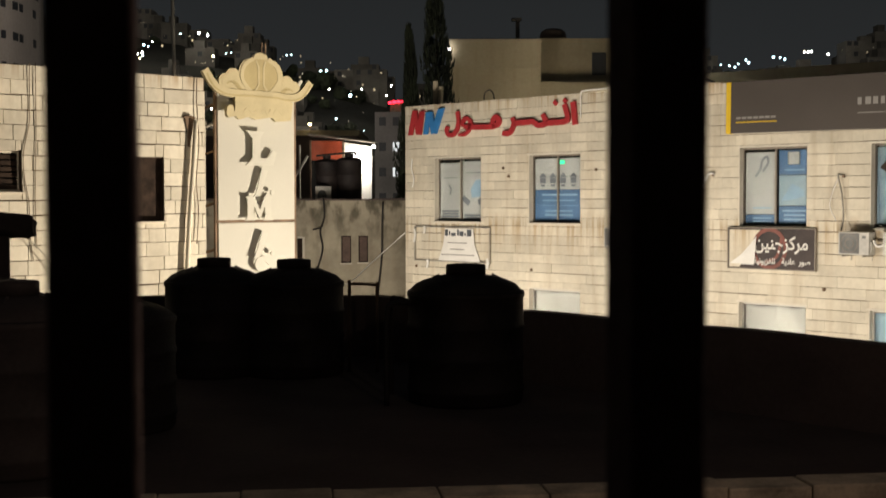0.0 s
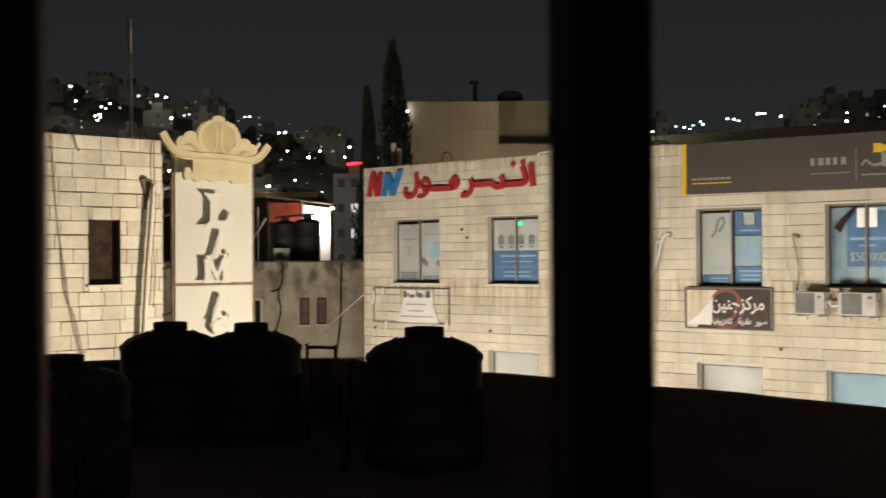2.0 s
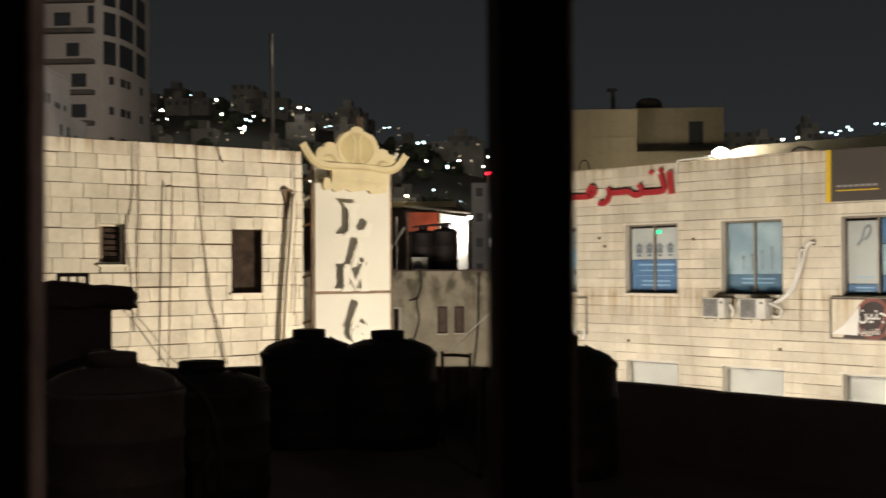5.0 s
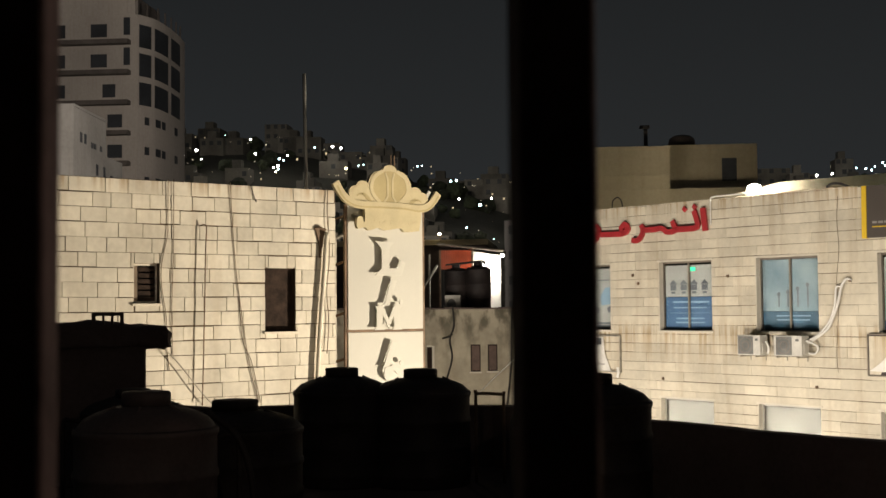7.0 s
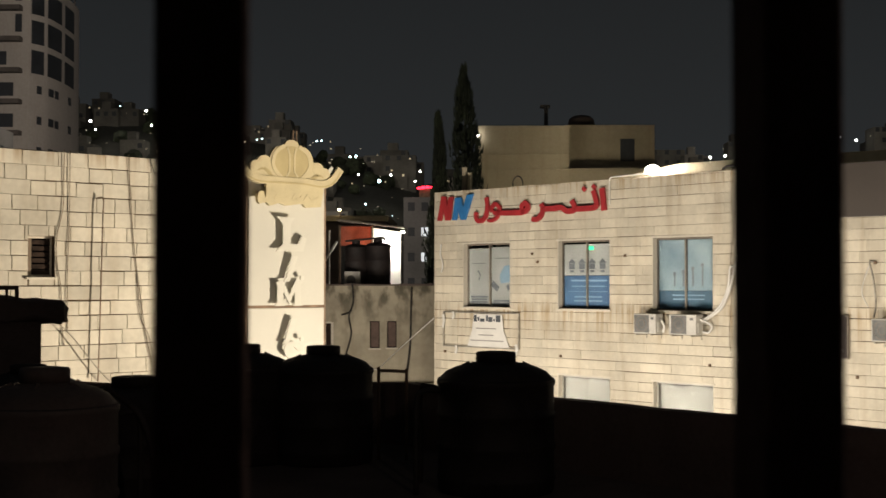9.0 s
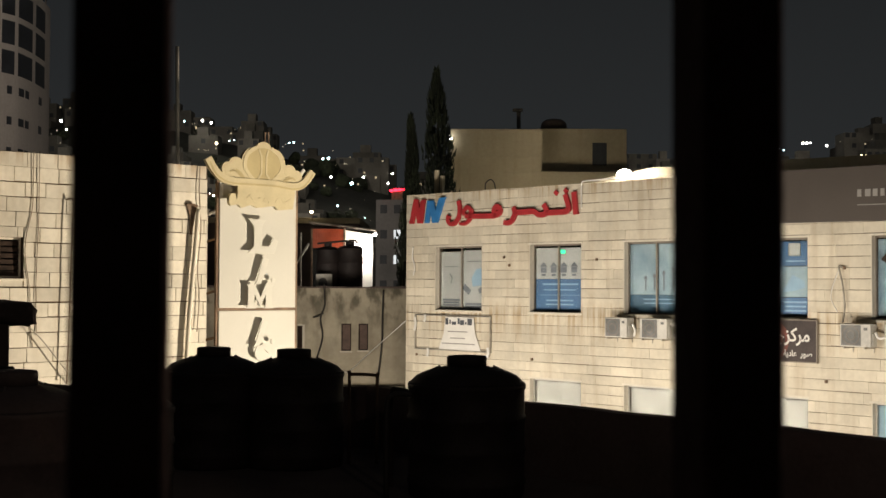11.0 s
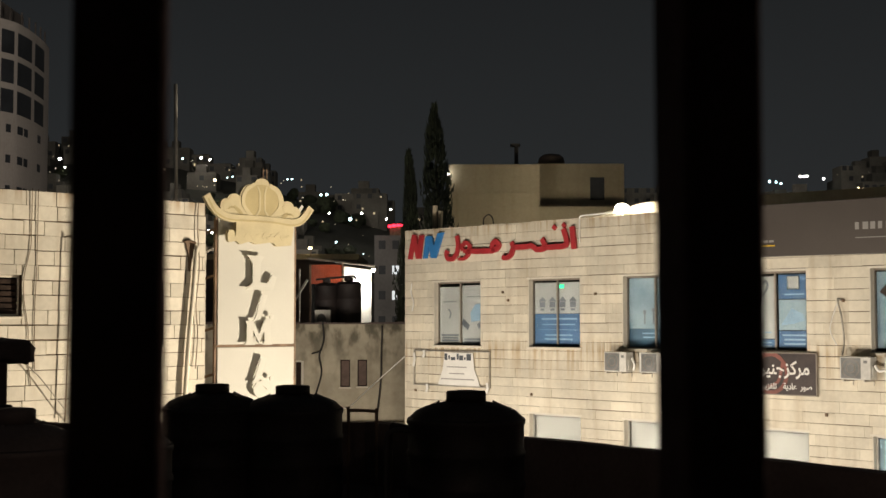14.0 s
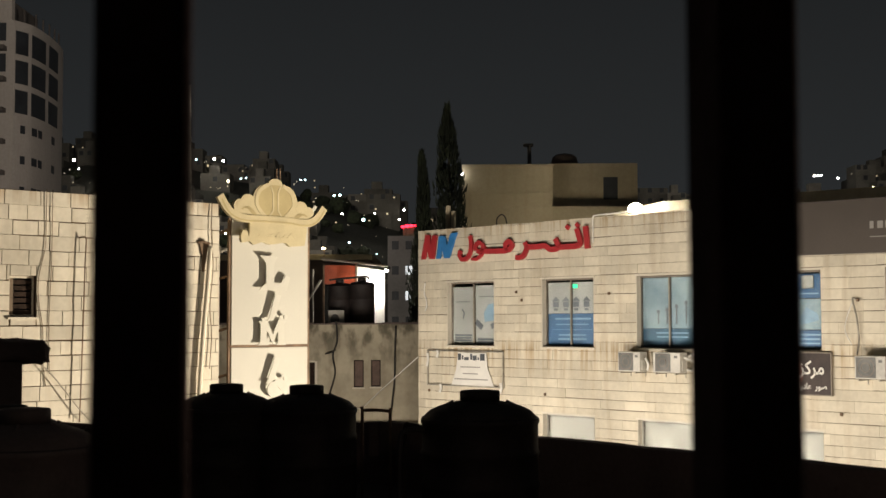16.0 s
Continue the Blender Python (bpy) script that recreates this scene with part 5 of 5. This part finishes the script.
for x in (-1.16, 0.06):
    part("post", boxed(x, x + 0.07, -0.06, 0.0, 0, 2.5), STEEL, shed)
part("lamp", boxed(1.18, 1.3, -0.25, -0.15, 2.2, 2.3, 0.02), WHITE_LIGHT, shed, "small bright lamp")
part("brace", tube(bmesh.new(), [(-2.2, -0.3, 0.3), (-1.2, -0.3, 1.9)], 0.05), GALV, shed)
part("brace", tube(bmesh.new(), [(-1.5, -0.3, 0.0), (-1.5, -0.3, 2.3)], 0.04), GALV, shed)
dark_house = thing("dark_flat_roof_house", pose(-7.2, 56, 0), "unlit flat-roofed house behind the shed", "house")
part("wall", boxed(-3.5, 3.6, 0, 7, 0, 12.75), CONCRETE, dark_house)
part("parapet", boxed(-3.6, 3.7, -0.1, 7.1, 12.752, 13.0, 0.02), BEIGE, dark_house)
for x in (0.6, 1.5):
    part("lamp", boxed(x, x + 0.14, -0.3, -0.16, 13.2, 13.29, 0.03), WARM_LIGHT, dark_house, "warm lamp")
    part("lamp_arm", boxed(x + 0.08, x + 0.12, -0.2, -0.15, 12.9, 13.199), STEEL, dark_house)


# ---- water tanks ----
def water_tank(m, label, material=TANK, r=0.535, h=1.27, group="water tanks on the roofs", square=0.80):
    t = thing("water_tank", m, label, "water tank", group)
    prof = [(r * 0.97, 0.0), (r, 0.03)]
    body_top = h * square
    for k in range(4):
        z = 0.1 + (body_top - 0.16) * k / 3
        prof += [(r, z), (r + 0.012, z + 0.02), (r + 0.012, z + 0.05), (r, z + 0.07)]
    prof += [(r, body_top - 0.03), (r * 0.985, body_top), (r * 0.955, body_top + 0.025), *[(r * q, body_top + g * (h * 0.92 - body_top)) for q, g in ((0.87, 0.46), (0.72, 0.70), (0.55, 0.88), (0.42, 0.97), (0.38, 1.0))]]
    smooth(part("body", lathe(bmesh.new(), prof, 56), material, t))
    smooth(part("lid", lathe(bmesh.new(), [(r * 0.345, h * 0.921), (r * 0.345, h * 0.985), (r * 0.325, h * 0.995), (r * 0.2, h)], 40), material, t))
    for k in range(6):
        a = k * math.pi / 3 + 0.3
        part("shoulder_rib", tube(bmesh.new(), [(r * 0.9 * math.cos(a), r * 0.9 * math.sin(a), body_top + 0.028 * h), (r * 0.45 * math.cos(a), r * 0.45 * math.sin(a), h * 0.917)], 0.018, 6), material, t)
    part("outlet_pipe", tube(bmesh.new(), curve_pts([(r * 0.98, 0.1, h * 0.72), (r + 0.1, 0.1, h * 0.74), (r + 0.16, 0.1, h * 0.68), (r + 0.16, 0.1, 0.05)]), 0.022, 8), TANK, t)
    return t


ROOF_Z = 8.10
water_tank(pose(-2.43, 13.8, ROOF_Z, 0, 0, 10), "black plastic water tank on the dark roof", r=0.52, h=1.255)
water_tank(pose(-1.57, 13.8, ROOF_Z, 0, 0, 60), "black plastic water tank on the dark roof", r=0.53, h=1.24)
water_tank(pose(0.245, 11.9, ROOF_Z, 0, 0, 165), "black plastic water tank with a worn rim", r=0.535, h=1.28)
water_tank(pose(-2.74, 10.5, ROOF_Z, 0, 0, 100), "black plastic water tank on the dark roof", r=0.56, h=1.145)
water_tank(pose(-4.28, 12.4, ROOF_Z, 0, 0, 200), "black plastic water tank beside the roof hut", r=0.50, h=1.12)
water_tank(pose(-2.96, 8.9, ROOF_Z, 0, 0, 20), "pale plastic water tank on the dark roof", TANK_PALE, r=0.50, h=1.32)
water_tank(pose(-4.02, 45.7, 9.7, 0, 0, 30), "dark upright water tank in front of the shed", TANK_BROWN, r=0.40, h=1.86, square=0.87)
water_tank(pose(-3.23, 45.7, 9.7, 0, 0, 90), "dark upright water tank in front of the shed", TANK_BROWN, r=0.45, h=1.92, square=0.87)
hang("tank_pipe", [(-4.35, 45.2, 11.52), (-3.95, 45.2, 11.56), (-3.5, 45.2, 11.6), (-3.05, 45.2, 11.64), (-2.95, 45.25, 11.55)], 0.035, CABLE, "dark pipe laid over the two tanks by the shed", "pipe")
ob = thing("air_conditioner", pose(-4.36, 44.9, 9.7), "small white outdoor unit beside the tanks", "air conditioner")
part("body", boxed(0, 0.55, 0, 0.3, 0.06, 0.75, 0.02), AC_WHITE, ob)
part("fan_opening", prism(bmesh.new(), [(0.24 + 0.16 * math.cos(t), 0.42 + 0.2 * math.sin(t)) for t in [2 * math.pi * k / 20 for k in range(20)]], -0.006, -0.001), AC_GRILLE, ob)
for x in (0.05, 0.45):
    part("foot", boxed(x, x + 0.05, 0.02, 0.28, 0, 0.059), GALV, ob)
ob = part("tank_pipe", tube(bmesh.new(), curve_pts([(-0.16, -0.1, 0), (-0.16, -0.1, 0.8), (-0.1, -0.08, 0.93), (0.05, 0, 0.93)]), 0.025, 8), CABLE, None)
ob.matrix_world = pose(-0.32, 11.7, ROOF_Z)
tagged(smooth(ob), "dark bent pipe rising beside the tank", "pipe")
ob = part("tank_pipe", tube(bmesh.new(), curve_pts([(0, 0, 0), (0, 0, 0.92), (0.02, 0, 0.96), (0.28, 0, 0.95), (0.3, 0, 0.9), (0.3, 0, 0.0)]), 0.018, 8), STEEL, None)
ob.matrix_world = pose(-0.98, 13.9, ROOF_Z)
tagged(smooth(ob), "thin pipe loop between the tanks", "pipe")

# ---- the dark roof in front, with its parapet ----
terrace = thing("roof_terrace", pose(-0.85, 15.5, 0), "dark flat roof terrace with a low concrete parapet", "building", kind="structure")
PAR = 8.82
outline = [(-11, 15.2), (-0.85, 15.5), (7.2, 6.07), (7.2, 0.9), (-11, -2.0)]


def slab(pts, z0, z1):
    bm = bmesh.new()
    a = [bm.verts.new((x + 0.85, y - 15.5, z0)) for x, y in pts]
    b = [bm.verts.new((x + 0.85, y - 15.5, z1)) for x, y in pts]
    bm.faces.new(a[::-1])
    bm.faces.new(b)
    for i in range(len(pts)):
        j = (i + 1) % len(pts)
        bm.faces.new((a[i], a[j], b[j], b[i]))
    return bm


part("roof_slab", slab(outline, 7.8, ROOF_Z), CONCRETE, terrace)
part("wall_below", slab([(-10.8, 15.0), (-0.95, 15.3), (7.0, 6.0), (7.0, 1.0), (-10.8, -1.9)], 0.0, 7.79), CONCRETE, terrace)


def rough_wall(bm, p, q, z0, z1, thick, seed):
    """A wall from p to q whose top is a little uneven."""
    r = random.Random(seed)
    p, q = Vector(p), Vector(q)
    d = (q - p)
    n = max(2, int(d.length / 0.35))
    side = Vector((-d.y, d.x)).normalized() * thick / 2
    rows = []
    for i in range(n + 1):
        c = p + d * i / n
        z = z1 + r.uniform(-0.012, 0.012)
        rows.append([bm.verts.new((c.x + s * side.x + 0.85, c.y + s * side.y - 15.5, zz)) for s, zz in ((-1, z0), (1, z0), (1, z), (-1, z))])
    for a, b in zip(rows, rows[1:]):
        for k in range(4):
            bm.faces.new((a[k], a[(k + 1) % 4], b[(k + 1) % 4], b[k]))
    bm.faces.new(rows[0][::-1])
    bm.faces.new(rows[-1])
    return bm


part("parapet", rough_wall(bmesh.new(), (-11, 15.1), (-0.85, 15.4), ROOF_Z + 0.001, PAR, 0.2, 1), CONCRETE, terrace)
part("parapet", rough_wall(bmesh.new(), (-0.80, 15.33), (7.1, 6.08), ROOF_Z + 0.001, PAR, 0.2, 2), CONCRETE, terrace)

# stone ledge below the window
ledge = thing("stone_ledge", pose(-1.35, 5.95, ROOF_Z, 0, 0, 6.6), "low ledge of rough stone blocks on the roof", "wall")
rnd = random.Random(5)
x = -4.0
while x < 6.5:
    w = rnd.uniform(0.40, 0.56)
    part("block", boxed(x + 0.003, x + w - 0.003, 0, 0.24, 0.02, 0.447 + rnd.uniform(-0.006, 0.006), 0.01), BLOCKWORK, ledge)
    x += w
part("mortar_core", boxed(-4, 6.5, 0.02, 0.22, 0, 0.43), MORTAR, ledge)

# hut on the roof with a slab and a hollow block on it
hut = thing("roof_hut", pose(-4.56, 13.6, ROOF_Z, 0, 0, 18.5), "dark roof hut with a worn overhanging concrete slab", "hut")
part("wall", boxed(-2.5, 0, 0, 1.3, 0, 1.52, 0.02), CONCRETE, hut)
bm = boxed(-2.7, 0.24, -0.12, 1.45, 1.52, 1.74, 0.03)
bmesh.ops.subdivide_edges(bm, edges=bm.edges[:], cuts=9, use_grid_fill=True)
for v in bm.verts:
    v.co += 0.06 * noise.noise_vector(v.co * 3.1) + 0.05 * noise.noise_vector(v.co * 9)
    v.co.z -= 0.06 * max(0, v.co.x + 0.5)
part("roof_slab", bm, CONCRETE, hut, "worn concrete slab with ragged edges")
blk = thing("hollow_block", pose(-4.97, 13.55, ROOF_Z + 1.705, 0, 0, 18), "hollow concrete block lying on the hut roof", "concrete block")
part("block", wall_mesh(-0.17, 0.17, 0, 0.17, 0, 0.12, [(-0.13, -0.06, 0.035, 0.13), (-0.035, 0.035, 0.035, 0.13), (0.06, 0.13, 0.035, 0.13)]), CONCRETE, blk)
hose = part("hose", tube(bmesh.new(), curve_pts([(0, 0, 1.15), (0.25, 0.0, 0.95), (0.36, 0, 0.55), (0.34, 0, 0.0)]), 0.025, 8), TANK, None)
hose.matrix_world = pose(-2.62, 9.2, ROOF_Z)
tagged(smooth(hose), "black hose arching down from the pale tank", "hose")

# ---- buildings further off ----
beige = thing("beige_building", pose(0.4, 52, 0), "plain beige building with string courses above the roofs", "building")
part("wall", boxed(0, 3.68, 0, 8, 0, 16.38), BEIGE, beige)
part("wall", boxed(3.682, 7.45, 2.2, 8, 0, 16.74), BEIGE, beige)
part("wall", boxed(3.684, 9.5, 0.4, 2.198, 0, 14.75), BEIGE, beige)
for z in (14.66, 15.26):
    part("string_course", boxed(-0.04, 3.7, -0.06, -0.002, z, z + 0.07), BEIGE, beige)
part("parapet", boxed(-0.05, 3.73, -0.05, 8.05, 16.382, 16.44, 0.01), BEIGE, beige)
part("window", boxed(6.0, 6.6, 2.14, 2.198, 15.2, 16.15), WINDOW_DARK, beige)
part("corner_lamp", boxed(-0.12, 0.02, -0.25, -0.12, 15.98, 16.12, 0.03), WHITE_LIGHT, beige, "small bright lamp on the corner")
part("lamp_arm", boxed(-0.06, -0.02, -0.13, -0.001, 16.02, 16.06), STEEL, beige)
ch = part("chimney", box(boxed(-0.08, 0.08, -0.08, 0.08, 0, 0.85), -0.25, 0.16, -0.12, 0.12, 0.851, 0.98, 0.02), CABLE, None)
ch.matrix_world = pose(3.2, 53, 16.44)
tagged(ch, "thin dark flue with a cap on the roof", "chimney")
dm = part("satellite_dish", lathe(bmesh.new(), [(0.57, 0.0), (0.57, 0.20), (0.52, 0.38), (0.36, 0.50), (0.1, 0.55)], 28), CONCRETE, None)
dm.matrix_world = pose(4.85, 55.2, 16.742)
tagged(smooth(dm), "dark rounded tank top on the roof", "tank")


def cypress(x, y, top, wide, seed):
    t = thing("cypress_tree", pose(x, y, 0), "tall dark narrow cypress", "tree", "cypresses")
    r = random.Random(seed)
    part("trunk", lathe(bmesh.new(), [(0.22, 0), (0.16, 2), (0.1, top * 0.6), (0.02, top * 0.95)], 10), BARK, t)
    v, f = [], []
    for k in range(5200):
        z = 1.2 + (top - 1.2) * (1 - math.sqrt(r.random()) if r.random() < 0.15 else r.random())
        s = (top - z) / top
        prof = wide * min(1.0, (s * 3.4) ** 0.62) * (0.85 + 0.25 * noise.noise(Vector((seed, z * 0.9, 0))))
        a = r.uniform(0, 2 * math.pi)
        rad = prof * r.uniform(0.45, 1.0) * (0.85 + 0.3 * noise.noise(Vector((math.cos(a) * 1.3, math.sin(a) * 1.3, z * 1.1 + seed))))
        c = Vector((rad * math.cos(a) + 0.06 * math.sin(z), rad * math.sin(a), z))
        up = Vector((math.cos(a) * 0.3, math.sin(a) * 0.3, 1)).normalized() * r.uniform(0.15, 0.34)
        sd = Vector((-math.sin(a), math.cos(a), 0)) * r.uniform(0.03, 0.07)
        ot = Vector((math.cos(a), math.sin(a), 0)) * 0.05
        o = len(v)
        v += [c - sd, c + sd, c + ot, c + up]
        f += [(o, o + 1, o + 3), (o + 1, o + 2, o + 3), (o + 2, o, o + 3)]
    me = bpy.data.meshes.new("crown")
    me.from_pydata(v, [], f)
    me.materials.append(LEAF)
    ob = new("crown", me)
    ob.parent = t


cypress(-0.13, 46.0, 17.75, 1.02, 1)
cypress(-1.10, 46.3, 16.1, 0.58, 2)

# tall rounded tower
tower = thing("tower_block", pose(-48.5, 140, 0), "tall pale tower block with a rounded glazed corner", "building")
N = 40


ARC = curve_pts([(0.1, 0.0), (1.23, 2.8), (1.43, 7.8), (1.1, 12.9), (0.64, 16.0)], 8)


def arc(t):
    return Vector((float(np.interp(16 * t, [p[1] for p in ARC], [p[0] for p in ARC])), 16 * t))


bm = bmesh.new()
ring = [(-26, 0.0)] + [tuple(arc(k / N)) for k in range(N + 1)] + [(-26, 16)]
a = [bm.verts.new((x, y, 0)) for x, y in ring]
b = [bm.verts.new((x, y, 43.6)) for x, y in ring]
bm.faces.new(a[::-1])
bm.faces.new(b)
for i in range(len(ring)):
    j = (i + 1) % len(ring)
    bm.faces.new((a[i], a[j], b[j], b[i]))
part("wall", bm, TOWER_MAT, tower)
part("roof_room", boxed(-26, -1.2, 0.3, 1.6, 43.602, 49), TOWER_MAT, tower)
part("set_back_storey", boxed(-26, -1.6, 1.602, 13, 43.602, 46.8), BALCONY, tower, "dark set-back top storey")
for k in range(6):
    p = arc(0.1 + 0.15 * k)
    part("rail_post", boxed(p.x - 0.35, p.x - 0.2, p.y + 0.1, p.y + 0.25, 43.602, 45.2), BALCONY, tower)
part("roof_fin", boxed(-1.15, -0.3, 0.2, 1.2, 43.6, 48.5), TOWER_MAT, tower)


def arc_window(t0, t1, z0, z1):
    bm = bmesh.new()
    rows = []
    n = 7
    for k in range(n):
        t = t0 + (t1 - t0) * k / (n - 1)
        p, d = arc(t), (arc(t + 0.01) - arc(t - 0.01)).normalized()
        o = Vector((d.y, -d.x))
        a, b = p - o * 0.2, p + o * 0.06
        rows.append([bm.verts.new((v.x, v.y, z)) for v, z in ((a, z0), (b, z0), (b, z1), (a, z1))])
    for a, b in zip(rows, rows[1:]):
        for k in range(4):
            bm.faces.new((a[k], a[(k + 1) % 4], b[(k + 1) % 4], b[k]))
    bm.faces.new(rows[0][::-1])
    bm.faces.new(rows[-1])
    w = part("window", bm, WINDOW_DARK, tower)
    if z1 - z0 > 2:
        m = arc((t0 + t1) / 2)
        part("mullion", boxed(m.x - 0.03, m.x + 0.03, m.y - 0.05, m.y + 0.05, z0, z1), BALCONY, w)


for row in range(3):
    z = 42.5 - 3.3 * row
    for t0, t1 in ((0.012, 0.12), (0.165, 0.42), (0.50, 0.76)):
        arc_window(t0, t1, z - 2.6, z)
for row in range(4):
    z = 32.0 - 3.4 * row
    for t0, t1 in ((0.06, 0.10), (0.18, 0.26), (0.29, 0.36), (0.60, 0.68)):
        arc_window(t0, t1, z - 0.9, z)
for row in range(8):
    z = 42.6 - 3.45 * row
    for x0, x1 in ((-5.4, -3.5) if row < 2 else (-4.0, -2.5) if row == 2 else (-3.4, -1.7), (-10.5, -8.4), (-15, -13)):
        part("window", boxed(x0, x1, -0.05, 0.15, z - 1.5, z), WINDOW_DARK, tower)
    if row < 2:
        part("slot_window", boxed(-1.55, -0.8, -0.05, 0.15, z - 1.3, z + 0.7), WINDOW_DARK, tower)
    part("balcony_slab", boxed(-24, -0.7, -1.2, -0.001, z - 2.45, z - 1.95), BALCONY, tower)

FLATS = mat("grey_stone_flats", (0.26, 0.25, 0.235), 0.9, 0.15, 0.2, 3, 0.1, streak=0.2)
flats = thing("apartment_building", pose(-38.6, 96.7, 0, 0, 0, 4.4), "pale stepped apartment block in front of the tower", "building")
part("wall", boxed(-13, 0, 0, 9, 0, 26.1), FLATS, flats)
part("wall", boxed(-13, -0.05, 9.002, 14.3, 0, 23.2), FLATS, flats)
part("parapet", boxed(-13.1, 0.08, -0.08, 9.05, 26.102, 26.3), FLATS, flats)
for z, h, ys in ((23.5, 0.8, (1.7, 2.8)), (23.4, 0.45, (4.7, 5.5, 7.2)), (21.3, 0.9, (6.1, 8.2)), (21.2, 0.5, (10.5, 12.3))):
    for y in ys:
        part("window", boxed(-0.15, 0.04, y, y + 0.55, z, z + h), WINDOW_DARK, flats)
for row in range(3):
    for k in range(5):
        part("window", boxed(-11.5 + 2.3 * k, -10.6 + 2.3 * k, -0.04, 0.05, 23.2 - 3.2 * row, 24.3 - 3.2 * row), WINDOW_DARK, flats)

neon = thing("neon_building", pose(-5.4, 150, 0), "grey apartment building with a red neon sign on its roof", "building")
part("wall", boxed(-2.2, 3.0, 0, 9, 0, 20.2), mat("grey_flats", (0.20, 0.19, 0.18), 0.9, 0.15, 0.2, 3, 0.1), neon)
for x, w, z, h in ((-0.62, 0.42, 21.10, 0.30), (-0.16, 0.50, 21.16, 0.34), (0.38, 0.44, 21.22, 0.30), (0.86, 0.30, 21.26, 0.24), (1.55, 0.18, 21.28, 0.14)):
    part("neon_sign", boxed(x, x + w, -0.4, -0.2, z, z + h, 0.09 if h > 0.2 else 0.05), NEON, neon, "glowing red sign")
part("sign_frame", boxed(-0.4, 1.0, -0.15, 0.1, 20.2, 21.5), STEEL, neon)
for row in range(6):
    for k in range(3):
        lit = (row, k) in ((1, 1), (2, 1))
        part("window", boxed(-1.7 + 1.6 * k, -0.9 + 1.6 * k, -0.05, 0.05, 18.6 - 2.95 * row, 19.6 - 2.95 * row), LIT if lit else WINDOW_DARK, neon, "lit window" if lit else "")

# ---- the room behind the grille ----
GRILLE = pose(-0.0614, 0.2437, 0, 0, 0, 11.79)
room = thing("room", GRILLE, "plain dark room behind the window", "room", kind="structure")
part("wall_window", wall_mesh(-2.5, 2.6, 8.2, 11.4, -0.15, -0.03, [(-0.75, 0.95, 9.35, 10.75)]), ROOM, room)
part("wall_back", boxed(-2.5, 2.6, -2.3, -2.2, 8.2, 11.4), ROOM, room)
part("wall_side", boxed(-2.6, -2.5, -2.3, -0.03, 8.2, 11.4), ROOM, room)
part("wall_side", boxed(2.6, 2.7, -2.3, -0.03, 8.2, 11.4), ROOM, room)
part("floor", boxed(-2.6, 2.7, -2.3, -0.03, 8.105, 8.199), ROOM, room)
part("ceiling", boxed(-2.6, 2.7, -2.3, -0.03, 11.401, 11.5), ROOM, room)
grille = thing("window_grille", GRILLE @ pose(0, 0, 9.3), "black painted window grille of square upright bars", "window grille")
H = 0.0175 / 2
for k in range(-6, 8):
    part("bar", boxed(0.12 * k - H, 0.12 * k + H, -H, H, 0, 1.5, 0.0012), BAR, grille)
for z in (0.0, 1.48):
    part("cross_rail", boxed(-0.8, 0.96, -H + 0.001, H - 0.001, z, z + 0.02), BAR, grille)

# ---- the stones of both fronts ----
stones(wall_r, 0, 19.8, 5.74, TOP_R, OPEN_R, 0.25, (0.7, 1.4), STONE, 21, lambda x, z: x > 3.6 and z > 7.0, joint=0.009)
stones(wall_l, 2.2, 10.0, 7.88, TOP_L, OPEN_L, 0.24, (0.30, 0.62), STONE_L, 22, lambda x, z: x > 3.6 and z > 8.2, joint=0.0125, upright=0.0115)
